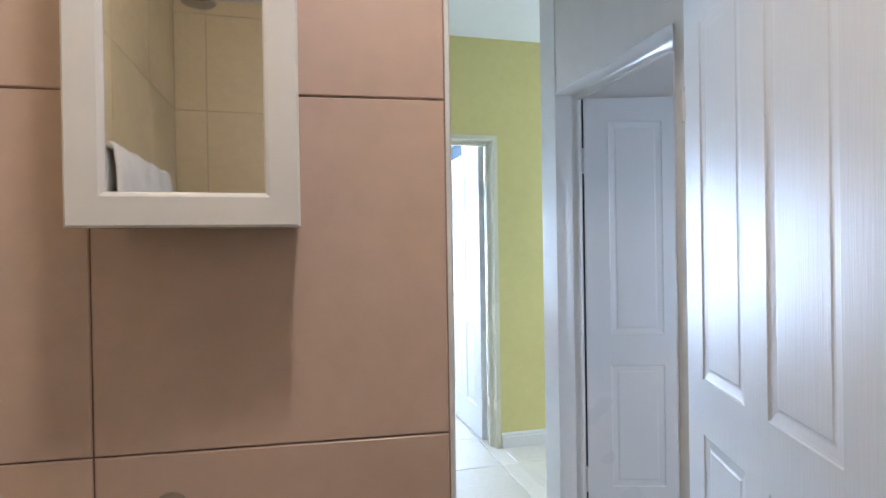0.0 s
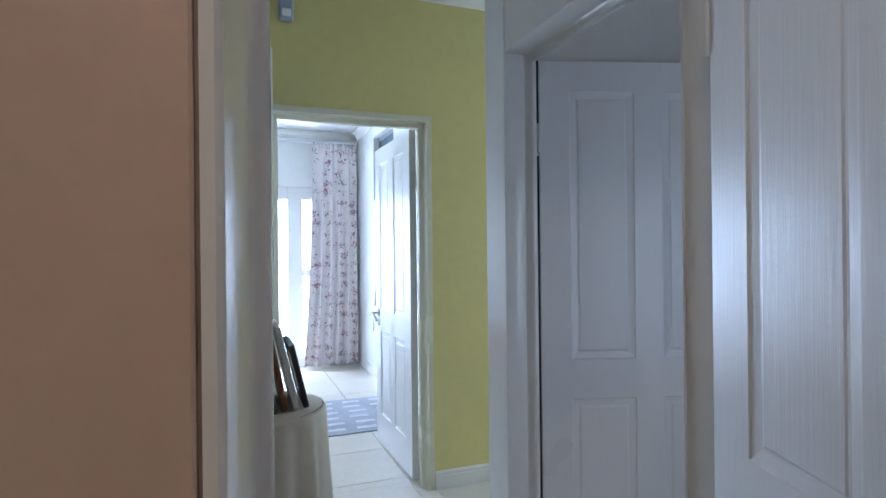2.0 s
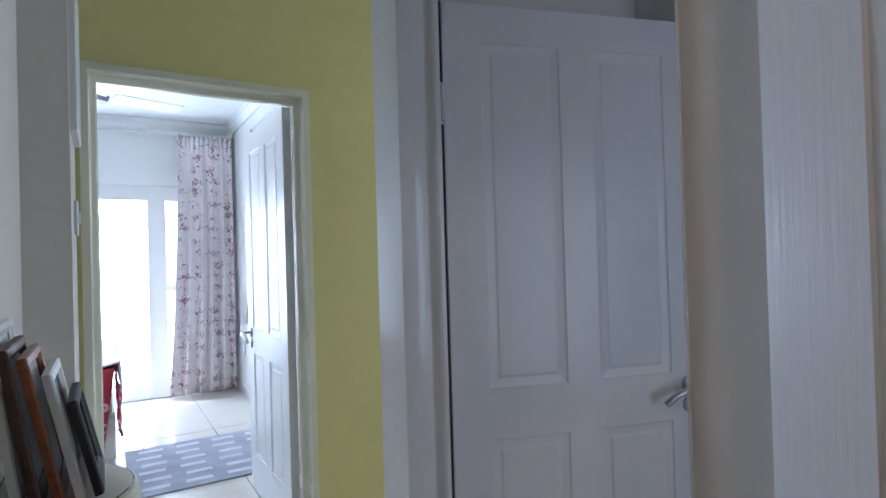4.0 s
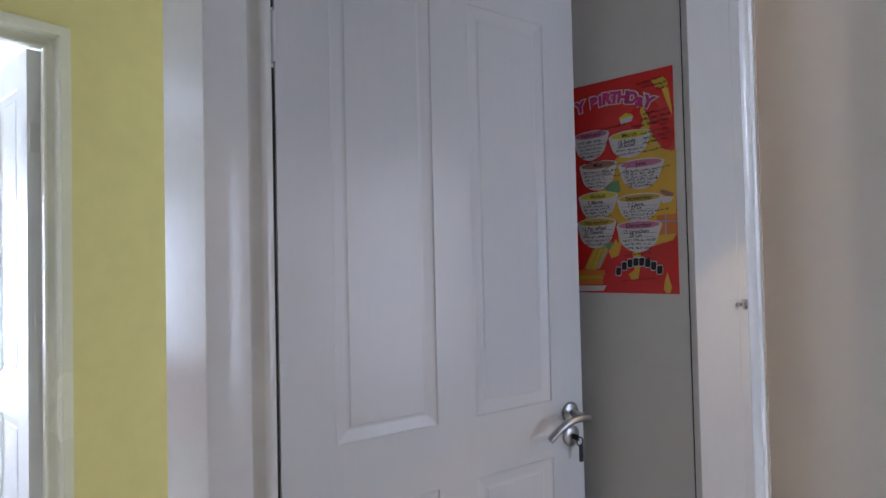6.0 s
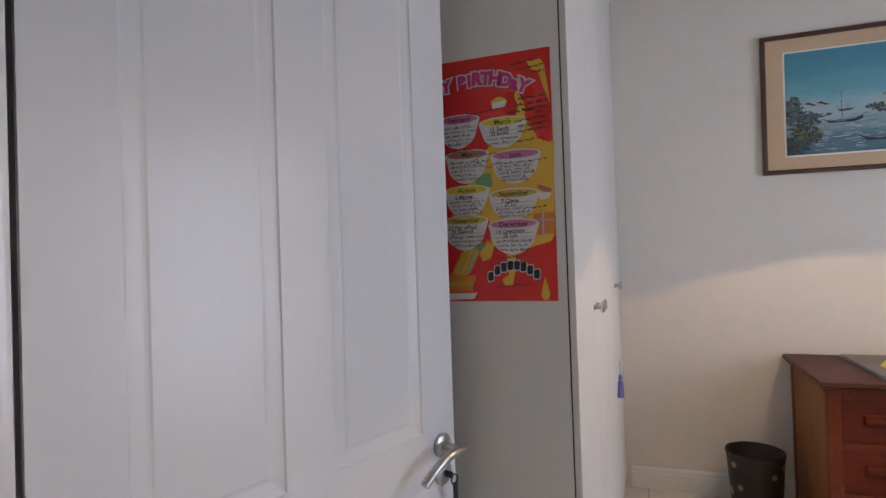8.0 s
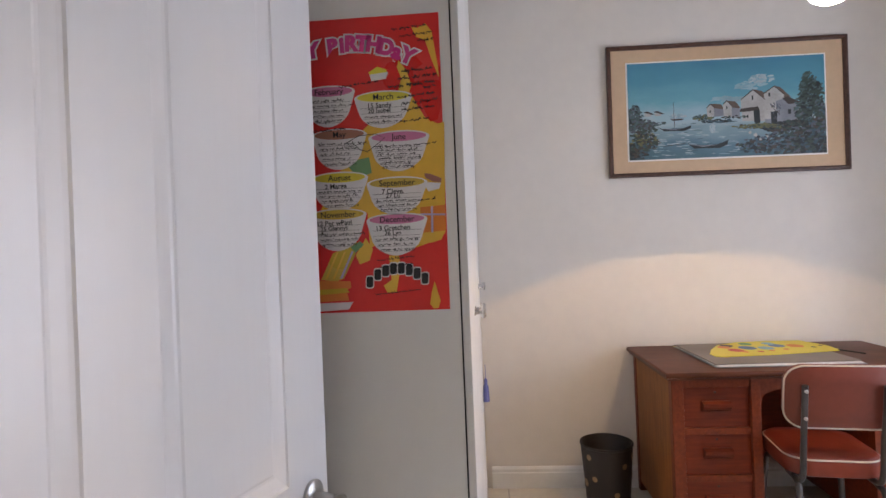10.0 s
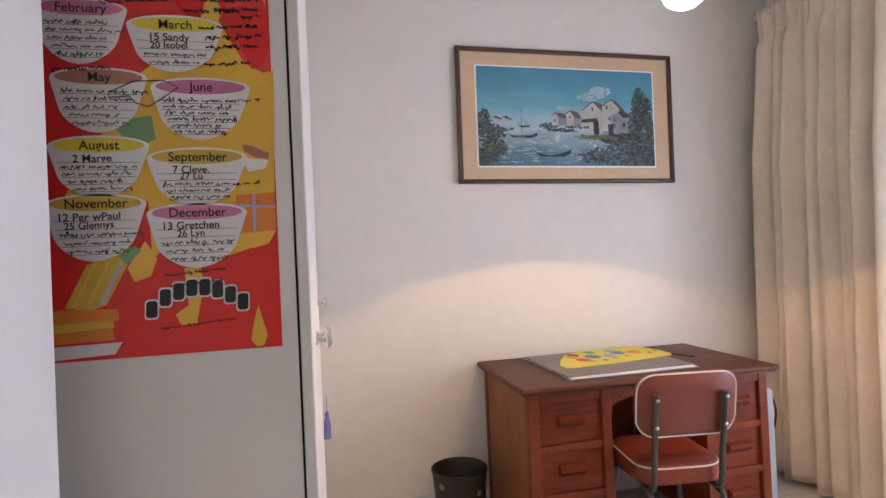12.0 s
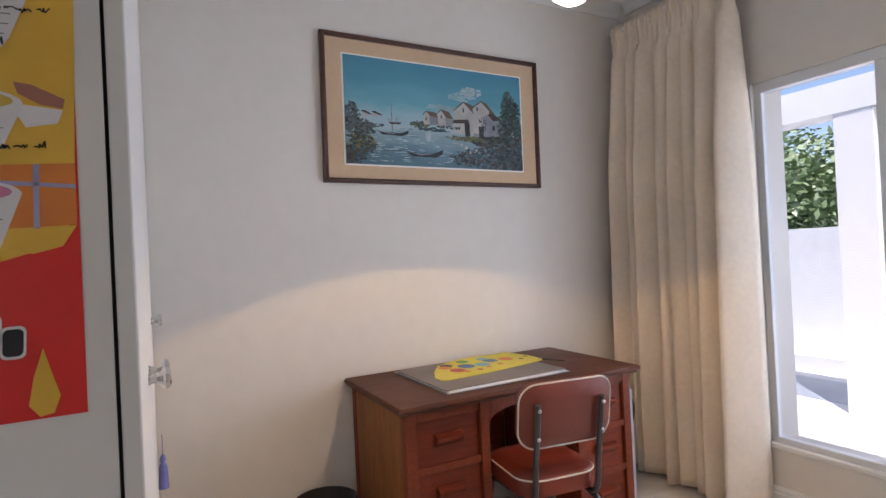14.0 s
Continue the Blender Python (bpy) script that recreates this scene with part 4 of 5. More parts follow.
flat_paint("painted_rope", [(140, 400), (232, 388), (232, 390), (140, 403)], "tile_dark", 7)

# ---- portfolio and yellow card on the desk ----
folder = thing("portfolio", pose(4.178, 0.690, DZ + 0.002, 0, 0, 1), "grey drawing portfolio lying on the desk", "folder")
bm = box(-0.272, -0.308, 0.0, 0.245, 0.325, 0.003, 0.001)
part("back_cover", bm, GREYPLASTIC, folder, "grey card cover")
for k in range(4):
    part("sheet", box(-0.266 + 0.004 * k, -0.301 + 0.003 * k, 0.0034 + 0.0016 * k, 0.24 - 0.004 * k, 0.315 - 0.005 * k, 0.0046 + 0.0016 * k), WHITE, folder, "white paper")
part("front_cover", box(-0.256, -0.297, 0.0105, 0.243, 0.322, 0.0135, 0.001), flat("grey_brown_cover", (0.23, 0.20, 0.185), 0.6), folder, "grey-brown card cover")
YELLOWCARD = flat("yellow_card", (0.80, 0.66, 0.02), 0.4)
card = thing("yellow_card", pose(4.195, 0.612, DZ + 0.016, 0, 0, 3), "bright yellow fan-shaped card with coloured spots on the portfolio", "card")
pts = [(-0.105, 0.335), (-0.118, 0.31), (-0.112, 0.10), (-0.09, -0.10), (-0.062, -0.27), (0.06, -0.285), (0.225, -0.25), (0.24, -0.05), (0.232, 0.08), (0.17, 0.20), (0.07, 0.275), (-0.04, 0.335)]
bm = sheet_bm(pts)
bm2 = bmesh.ops.extrude_face_region(bm, geom=bm.faces[:])
bmesh.ops.translate(bm, vec=(0, 0, 0.002), verts=[v for v in bm2["geom"] if isinstance(v, bmesh.types.BMVert)])
part("card", bm, YELLOWCARD, card)
SPOTS = [flat("spot_red", (0.62, 0.05, 0.03)), flat("spot_blue", (0.06, 0.16, 0.42)), flat("spot_green", (0.10, 0.36, 0.08)), flat("spot_orange", (0.78, 0.22, 0.03)), flat("spot_sky", (0.20, 0.46, 0.62)), flat("spot_black", (0.02, 0.02, 0.03))]
for k, (x, y, r, c) in enumerate(((0.02, 0.18, 0.035, 0), (0.07, 0.10, 0.04, 1), (0.05, 0.02, 0.036, 4), (0.10, -0.06, 0.036, 1), (0.08, -0.14, 0.036, 3), (0.14, 0.17, 0.03, 5), (0.17, 0.06, 0.03, 2), (0.16, -0.05, 0.028, 4), (0.03, -0.20, 0.012, 5), (-0.03, 0.16, 0.016, 3), (-0.035, 0.09, 0.014, 0), (-0.02, 0.03, 0.013, 3), (0.0, -0.05, 0.012, 0), (0.06, -0.25, 0.010, 5), (0.10, 0.20, 0.03, 3))):
    part("spot", sheet_bm([(x + r * 1.2 * math.cos(t), y + r * math.sin(t)) for t in [2 * math.pi * i / 16 for i in range(16)]], 0.0024 + 0.0001 * k), SPOTS[c], card)
pencil = tagged(mesh_object("pencil", tube([(4.15, 0.35, DZ + 0.0195), (4.045, 0.297, DZ + 0.0195)], 0.0035, 6), BLACKTUBE), "dark pencil lying on the portfolio", "pencil")
folder2 = thing("yellow_folder", pose(4.36, 0.86, DZ + 0.0028, 0, 0, 6), "pale yellow folder under the portfolio on the desk", "folder")
part("cover", box(-0.12, -0.14, -0.002, 0.10, 0.145, -0.0004), flat("pale_yellow_card", (0.72, 0.66, 0.18)), folder2)

# ---- curtain in the study ----


def curtain(name, width, z0, z1, folds, depth, material, m, label, seed, flare=0.0, uneven=0.45, smock=0.07):
    rng2 = random.Random(seed)
    ph = [rng2.uniform(-0.6, 0.6) for _ in range(folds + 2)]
    am = [rng2.uniform(0.6, 1.25) for _ in range(folds + 2)]
    wide = [rng2.uniform(1 - uneven, 1 + uneven) for _ in range(folds)]
    cut = [sum(wide[:i]) / sum(wide) for i in range(folds + 1)]
    nu, nv = folds * 18, 48
    bm = bmesh.new()
    rows = []
    for j in range(nv + 1):
        v = j / nv
        z = z1 + (z0 - z1) * v
        row = []
        for i in range(nu + 1):
            u = i / nu
            k = max(i for i in range(folds) if cut[i] <= u)
            f = k + min((u - cut[k]) / (cut[k + 1] - cut[k]), 1.0)
            amp = depth * am[min(k, folds)] * (0.35 + 0.65 * min(1, v * 3.0)) * (0.9 + 0.35 * v)
            a = 2 * math.pi * f + 0.35 * math.sin(math.pi * (f - k)) * math.sin(3.1 * v + ph[k % len(ph)]) * v
            lobe = abs(math.sin(a / 2)) ** 0.75
            sh = amp * (0.9 - 1.9 * lobe + 0.14 * math.sin(1.5 * a + ph[k % len(ph)] * 3 + 1.7 * v))
            x = (u + flare * v * v * u) * width + 0.25 * amp * math.cos(a)
            if v < smock:
                sh = sh * 0.3 + 0.016 * math.sin(u * folds * 2 * math.pi * 2.3 + ph[0]) * (1 if v < smock * 0.35 else 0.35)
            dz = 0.014 * math.sin(u * folds * 2 * math.pi * 2.3) if j == 0 else 0
            row.append(bm.verts.new((x, sh, z + dz + 0.012 * math.sin(a * 0.5) * (v > 0.98))))
        rows.append(row)
    for a, b in zip(rows, rows[1:]):
        for i in range(nu):
            bm.faces.new((a[i], a[i + 1], b[i + 1], b[i]))
    ob = mesh_object(name, bm, material, True)
    so = ob.modifiers.new("cloth_thickness", 'SOLIDIFY')
    so.thickness = 0.003
    ob.matrix_basis = m
    return tagged(ob, label, "curtain")


curtain("curtain", 0.79, 0.02, 2.62, 8, 0.072, CURTAIN, pose(4.43, SOUTH + 0.125, 0, 0, 0, 180), "long beige curtain with a gathered heading beside the window", 3, flare=-0.01, uneven=0.5)
track = tagged(mesh_object("curtain_rail", box(1.8, SOUTH + 0.09, 2.585, 4.45, SOUTH + 0.12, 2.605, 0.003), ALU), "white curtain rail on the window wall", "curtain rail")

# ---- ceiling lamp in the study ----
lamp = thing("pendant_lamp", pose(3.20, 0.90, HS), "lit pendant lamp with a pale shade hanging from the ceiling", "lamp")
part("rose", lathe([(0.0005, 0.0), (0.05, 0.0), (0.05, -0.012), (0.035, -0.03), (0.0005, -0.03)], 24), WHITE, lamp, "white ceiling rose", True)
part("cord", tube([(0, 0, -0.03), (0, 0, -0.61)], 0.004, 8), WHITE, lamp, "", True)
part("shade", lathe([(0.022, -0.60), (0.042, -0.61), (0.060, -0.645), (0.076, -0.715), (0.073, -0.716), (0.057, -0.648), (0.040, -0.615), (0.022, -0.605)], 36), WHITE, lamp, "small white bell shade", True)
part("bulb", lathe([(0.0005, -0.780), (0.035, -0.775), (0.057, -0.758), (0.066, -0.735), (0.060, -0.714), (0.0005, -0.704)], 28), OPAL, lamp, "glowing opal glass", True)

# ---- wardrobe ----
ROBE_X, ROBE_Y = 2.520, 2.0475
robe = thing("wardrobe", pose(0, 0, 0), "white built-in wardrobe to the ceiling with steel knobs", "wardrobe")
part("side_panel", box(ROBE_X, ROBE_Y, 0.0, ROBE_X + 0.018, 2.583, HS - 0.004), CUPBOARD, robe, "pale grey-white side panel")
part("carcass", box(ROBE_X + 0.02, ROBE_Y + 0.03, 0.0, EAST - 0.002, 2.58, HS - 0.006), CUPBOARD, robe)
# black filler: the gap's shade is put in as colour
part("shadow_gap", box(ROBE_X + 0.005, ROBE_Y - 0.003, 0.0, EAST - 0.01, ROBE_Y + 0.03, HS - 0.01), BLACK, robe, "black filler painting the shade in the gap behind the doors")
part("plinth", box(ROBE_X + 0.004, ROBE_Y - 0.010, 0.0, EAST - 0.003, ROBE_Y - 0.0032, 0.07), CUPBOARD, robe)
FRONT = ROBE_Y - 0.019
SEAMS = (ROBE_X, 2.985, 3.49, 4.02, EAST - 0.003)
for k, (x0, x1) in enumerate(zip(SEAMS, SEAMS[1:])):
    dr = part("door", box(x0 + 0.001, FRONT, 0.072, x1 - 0.002, ROBE_Y - 0.0032, HS - 0.012, 0.002), CUPBOARD, robe, "plain white wardrobe door")
    kx = x1 - 0.040 if k % 2 == 0 else x0 + 0.045
    part("knob", lathe([(0.0005, 0.0), (0.010, 0.0), (0.007, 0.003), (0.0055, 0.012), (0.009, 0.016), (0.0165, 0.021), (0.0175, 0.025), (0.0155, 0.030), (0.011, 0.032), (0.008, 0.0275), (0.0005, 0.0265)], 24), CHROME, dr, "round steel knob with a dished face", True, pose(kx, FRONT, 1.143, 90))
bm = lathe([(0.0012, 0.165), (0.0012, 0.105), (0.006, 0.100), (0.009, 0.088), (0.006, 0.080), (0.012, 0.066), (0.0145, 0.0), (0.0005, 0.002)], 16)
tassel = tagged(mesh_object("key_tassel", bm, BLUE, True), "blue-violet tassel hanging from a wardrobe door", "tassel")
tassel.matrix_basis = pose(3.90, FRONT - 0.0165, 0.635)

# ---- plug and cable beside the desk ----
HEATER = mat("pale_grey_enamel", (0.42, 0.42, 0.44), 0.4, var=0.03, bump=0.02)
heater = thing("heater", pose(4.06, -0.052, 0), "slim pale grey electric heater standing beside the desk", "heater")
part("body", box(-0.07, -0.03, 0.03, 0.07, 0.03, 0.60, 0.014, seg=3), HEATER, heater, "", True)
part("foot", box(-0.085, -0.045, 0.0, 0.085, 0.045, 0.03, 0.01), HEATER, heater)
part("cable", tube(curve_points([(0.0, -0.028, 0.60), (0.0, -0.075, 0.555), (0.0, -0.10, 0.47), (0.0, -0.08, 0.38), (0.0, -0.028, 0.35)], 6), 0.005, 8), BLACKTUBE, heater, "black cable", True)

# ---- poster on the wardrobe ----
poster = thing("poster", pose(ROBE_X - 0.0005, 2.068, 1.199, 90, 0, -90), "red and yellow birthday poster with handwritten names on the wardrobe", "poster")
# local x runs from the far edge to the front edge of the wardrobe (negative), local y is up
PWID, PHEI = 0.42, 0.594
INK = flat("black_ink", (0.015, 0.014, 0.018), 0.5)
P_RED, P_YEL, P_BOWL = flat("poster_red", (0.72, 0.024, 0.020), 0.3), flat("poster_yellow", (0.78, 0.47, 0.05), 0.3), flat("poster_white", (0.74, 0.72, 0.72), 0.3)
P_PINK, P_LEMON, P_BROWN, P_ORANGE = flat("poster_pink", (0.62, 0.20, 0.36), 0.3), flat("poster_lemon", (0.74, 0.62, 0.05), 0.3), flat("poster_brown", (0.42, 0.18, 0.12), 0.3), flat("poster_orange", (0.72, 0.22, 0.035), 0.3)
P_MAG, P_GREEN, P_LILAC, P_OCHRE = flat("poster_magenta", (0.66, 0.045, 0.24), 0.3), flat("poster_green", (0.16, 0.33, 0.14), 0.3), flat("poster_lilac", (0.42, 0.40, 0.62), 0.3), flat("poster_ochre", (0.60, 0.42, 0.06), 0.3)


def at_poster(cx, cy):
    """Place on the sheet from a layout grid of about 0.58 mm."""
    return (-((470 + 45 * cy / 1050 - cx) * 0.00059), PHEI - (cy - 10) * 0.000571)


def stick(name, points, color, layer, label="", grid=True):
    pts = [at_poster(*p) for p in points] if grid else points
    return part(name, sheet_bm(pts, 0.0008 + 0.00012 * layer), color, poster, label)


part("sheet", box(-PWID, 0, 0.0, 0, PHEI, 0.0006), P_RED, poster, "glossy red paper")
stick("yellow_field", [(492, 395), (470, 400), (430, 380), (400, 330), (345, 230), (330, 300), (200, 420), (150, 520), (60, 700), (230, 700), (240, 830), (330, 760), (400, 830), (445, 815), (498, 770)], P_YEL, 1, "yellow shape")
stick("drip", [(400, 50), (425, 44), (445, 70), (470, 190), (484, 330), (470, 385), (445, 392), (420, 340), (390, 250), (385, 210), (430, 180), (415, 110), (392, 90)], P_RED, 2)
stick("horn", [(378, 55), (400, 60), (425, 46), (448, 75), (470, 200), (474, 240), (450, 180), (425, 105), (395, 92)], P_YEL, 3, "yellow horn shape")
stick("splash", [(335, 170), (350, 190), (362, 205), (380, 260), (372, 285), (340, 275), (345, 235), (330, 195)], P_YEL, 3)
stick("cake", [(232, 205), (262, 188), (292, 198), (298, 215), (280, 232), (240, 232)], P_LEMON, 3)
stick("cake", [(236, 214), (300, 208), (292, 232), (242, 238)], P_BOWL, 4)
stick("gift", [(412, 690), (497, 685), (500, 775), (415, 780)], P_ORANGE, 3, "orange gift shape")
stick("gift_ribbon", [(412, 712), (498, 716), (498, 722), (412, 718)], P_LILAC, 4)
stick("gift_ribbon", [(448, 688), (455, 688), (457, 780), (450, 780)], P_LILAC, 4)
stick("half_moon", [(408, 780), (500, 776), (484, 806), (450, 816), (422, 808)], P_YEL, 4)
stick("brush", [(425, 572), (445, 574), (484, 592), (482, 606), (455, 602), (430, 588)], P_BROWN, 4)
stick("plate", [(420, 602), (482, 608), (476, 628), (440, 636)], P_BOWL, 3)
stick("green_patch", [(150, 520), (235, 505), (245, 560), (200, 580)], P_GREEN, 3)
stick("drop", [(462, 950), (472, 985), (483, 1020), (476, 1044), (460, 1047), (447, 1030), (452, 990)], P_YEL, 3, "yellow drop")
stick("splash", [(190, 850), (225, 790), (250, 830), (238, 870), (205, 882)], P_YEL, 3)
stick("splash", [(305, 855), (340, 855), (345, 900), (332, 985), (300, 985), (288, 960), (315, 940)], P_YEL, 3)
stick("stripes", [(70, 932), (110, 840), (190, 800), (205, 812), (150, 930), (120, 940)], P_OCHRE, 3)
for q in (0, 26, 52):
    stick("stripe", [(84 + q, 930), (92 + q, 930), (130 + q, 836), (124 + q, 834)], P_LILAC if q == 52 else P_YEL, 4)
stick("leaf", [(172, 820), (205, 800), (218, 812), (190, 842)], P_GREEN, 5)
stick("bread", [(28, 945), (60, 935), (172, 940), (176, 962), (160, 972), (168, 1008), (30, 1012)], P_ORANGE, 4, "orange loaf shape")
stick("bread", [(28, 968), (160, 964), (168, 980), (30, 988)], P_OCHRE, 5)
stick("plate", [(28, 1016), (182, 1014), (168, 1040), (26, 1046)], P_BOWL, 4)
stick("mauve_dot", [(20, 930), (34, 930), (30, 1000), (20, 1000)], P_LILAC, 5)
rng = random.Random(21)


def scribble(x0, x1, y, size, weight, layer, slope=0.0):
    """A line of quick handwriting as a thin ribbon of ink."""
    bm = bmesh.new()
    x = x0
    x1 = min(x1, -0.016)
    while x < x1:
        w = min(size * rng.uniform(1.5, 5.0), x1 - x + size)
        n = max(5, int(w / size * 4.2))
        high = rng.uniform(0.4, 0.75)
        pts = []
        for i in range(n + 1):
            t = i / n
            pts.append((min(x + w * t + size * rng.uniform(-0.24, 0.24), -0.004), y + slope * (x - x0) + size * ((1 if i % 2 else -1) * high * rng.uniform(0.15, 0.75) + (rng.choice((0.5, -0.45)) if rng.random() < 0.16 else 0.0))))
        for (ax, ay), (bx, by) in zip(pts, pts[1:]):
            d = math.hypot(bx - ax, by - ay) or 1
            ox, oy = -(by - ay) / d * weight, (bx - ax) / d * weight
            bm.faces.new([bm.verts.new((px, py, 0)) for px, py in ((ax - ox, ay - oy), (bx - ox, by - oy), (bx + ox, by + oy), (ax + ox, ay + oy))])
        x += w + size * 0.7
    return part("handwriting", bm, INK, poster, "", False, pose(0, 0, 0.0008 + 0.00012 * layer))


def bowl(c, hw, ey, by, rim, month, names, lines):
    c += 28 * max(0.0, 1 - ey / 780)
    outline = [(c - hw, ey), (c - hw * 0.95, ey + 18)]
    for k in range(13):
        a = math.pi * k / 12
        outline.append((c - hw * 0.62 * math.cos(a) * (1 + 0.28 * (1 - math.sin(a))), by - (by - ey) * 0.42 * (1 - math.sin(a))))
    outline += [(c + hw * 0.95, ey + 18), (c + hw, ey)]
    outline += [(c + hw * math.cos(math.pi * k / 12), ey - 24 * math.sin(math.pi * k / 12)) for k in range(1, 12)]
    stick("bowl", outline, P_BOWL, 7, "white bowl shape")
    stick("rim", [(c + hw * 0.9 * math.cos(2 * math.pi * k / 24), ey - 2 - 17 * math.sin(2 * math.pi * k / 24)) for k in range(24)], rim, 8, "coloured rim")
    x, y = at_poster(c, ey - 1)
    lettering("month_name", month, 0.0165, INK, poster, pose(x, y, 0.0008 + 0.00012 * 10), "", 0.0002)
    step = (by - ey - 34) / lines
    for k in range(lines):
        yy = ey + 30 + step * k
        half = hw * (0.80 - 0.34 * (k / lines) ** 1.5)
        xa, ya = at_poster(c - half, yy)
        xb, _ = at_poster(c + half, yy)
        part("rule", sheet_bm([(xa, ya - 0.0041), (xb, ya - 0.0041), (xb, ya - 0.0035), (xa, ya - 0.0035)], 0.0008 + 0.00012 * 9), INK, poster)
        if k < len(names):
            big = 0.0138 if k == 0 else 0.0126
            lettering("written_name", names[k], big, INK, poster, pose(xa + (xb - xa) * 0.42, ya + 0.001, 0.0008 + 0.00012 * 11, 0, 0, rng.uniform(-1, 2)), "", 0.00025)
        else:
            end = xa + (xb - xa) * rng.uniform(0.75, 1.1)
            scribble(xa + 0.002, end, ya - 0.0003, 0.0058, 0.00052, 11)


bowl(75, 92, 268, 392, P_PINK, "February", [], 5)
bowl(265, 100, 297, 405, P_LEMON, "March", ["15 Sandy", "20 Isobel"], 4)
bowl(118, 96, 422, 545, P_BROWN, "May", [], 5)
bowl(325, 105, 440, 560, P_PINK, "June", [], 6)
bowl(125, 100, 575, 690, P_LEMON, "August", ["2 Marge"], 5)
bowl(325, 105, 602, 712, P_OCHRE, "September", ["7 Cleve.", "27 Lu"], 5)
bowl(125, 100, 705, 832, P_OCHRE, "November", ["12 Per wPaul", "25 Glennys"], 5)
bowl(330, 105, 730, 856, P_PINK, "December", ["13 Gretchen", "26 Lyn"], 5)
for cx, cy, w, s in ((130, 250, 130, 0.0040), (300, 262, 150, 0.0048), (330, 300, 140, 0.0045), (345, 322, 130, 0.0045), (345, 345, 120, 0.0045), (340, 385, 90, 0.0042), (335, 235, 120, 0.005), (345, 210, 100, 0.005), (310, 60, 110, 0.0040), (340, 85, 100, 0.0040), (400, 105, 60, 0.0035), (420, 270, 50, 0.0035), (40, 405, 120, 0.0042), (390, 470, 70, 0.003), (405, 665, 50, 0.003), (265, 870, 130, 0.0028), (275, 895, 110, 0.0028), (260, 990, 150, 0.0020)):
    xa, ya = at_poster(cx, cy)
    scribble(xa, xa + w * 0.00059, ya, s * 1.4, s * 0.19, 12, 0.08)
ring = [(150, 455), (200, 428), (260, 425), (290, 440), (255, 468), (230, 486), (205, 478), (190, 462), (150, 466)]
part("balloon_outline", tube([(*at_poster(*p), 0.0026) for p in ring], 0.0007, 5, None, True), INK, poster, "inked outline")
for k, (letter, cx, cy, tilt) in enumerate((("B", 108, 110, 5), ("i", 139, 106, 3), ("R", 170, 103, -2), ("T", 209, 106, -8), ("H", 249, 111, -10), ("D", 292, 124, -14), ("a", 329, 141, -20), ("Y", 366, 158, -26), ("Y", 36, 119, 8))):
    x, y = at_poster(cx, cy)
    lettering("title_outline", letter, 0.042, P_BOWL, poster, pose(x, y, 0.0008 + 0.00012 * 13, 0, 0, tilt), "white letter edge", 0.0058)
    lettering("title_letter", letter, 0.042, P_MAG, poster, pose(x, y, 0.0008 + 0.00012 * 15, 0, 0, tilt), "magenta letter", 0.0026)
for k in range(8):
    cx, cy = 240 + 27.0 * k, 955 - 62 * math.sin(math.pi * (k + 0.9) / 9.4)+ (9 if k < 1 else 0) + 2.0 * k
    for w, h, c, ly in ((14.5, 23, P_BOWL, 6), (11.5, 19, INK, 8)):
        outline = [at_poster(cx + px, cy + py) for px, py in rounded(2 * w, 2 * h, w * 0.6, 4)]
        stick("logo_bar", outline, c, ly, "", False)

# ---- corridor things ----
wall("wall_corridor_pier", WALL, "narrow cream wall end beside the bedroom doorway", (0.45, 3.32, 0, 0.748, YEL, H))


def side_table():
    t = thing("side_table", pose(0.622, 2.72, 0), "half-round side table under a long cream tablecloth", "table")
    part("tabletop", prism([(0.0, -0.22)] + [(0.262 * math.sin(math.pi * k / 18), -0.22 * math.cos(math.pi * k / 18)) for k in range(19)], 0.02), DARK_WOOD, t, "", False,
         Matrix(((1, 0, 0, 0), (0, 0, 1, 0), (0, 1, 0, 0.802), (0, 0, 0, 1))))
    for x, y in ((0.03, -0.16), (0.03, 0.16), (0.22, 0.0)):
        part("leg", tube([(x, y, 0), (x, y, 0.802)], 0.016, 10), DARK_WOOD, t, "", True)
    cloth = thing("tablecloth", pose(0.622, 2.72, 0), "cream tablecloth falling in folds to the floor over a side table", "tablecloth")
    bm = bmesh.new()
    rows = []
    n = 120
    for j, (s, z) in enumerate([(0.02, 0.8245), (0.6, 0.8245), (0.97, 0.824), (1.02, 0.816), (1.04, 0.79), (1.06, 0.63), (1.09, 0.40), (1.12, 0.14), (1.13, 0.015)]):
        row = []
        for i in range(n + 1):
            a = math.pi * i / n
            f = 0.0 if j < 4 else (0.81 - z) / 0.81
            wob = 1 + f * 0.12 * math.sin(a * 17 + 0.7 * math.sin(3 * a)) + f * 0.03 * math.sin(a * 31)
            row.append(bm.verts.new((max(0.004, 0.262 * s * wob * math.sin(a)), -0.225 * s * wob * math.cos(a), z)))
        rows.append(row)
    for a, b in zip(rows, rows[1:]):
        for i in range(n):
            bm.faces.new((a[i], a[i + 1], b[i + 1], b[i]))
    part("cloth", bm, CLOTH, cloth, "", True)


side_table()


def leaning_frame(x, y, w, h, lean, color, label, back):
    f = thing("framed_picture", pose(x, y, 0.828, 0, -lean, 0) @ pose(0, 0, 0, 0, 0, 90), label, "picture frame", "frames leaning on the side table")
    part("frame", bar_frame(w, h, 0.03, 0.018), color, f)
    part("picture_sheet", box(0.025, -0.006, 0.025, w - 0.025, -0.002, h - 0.025), back, f)
    return f


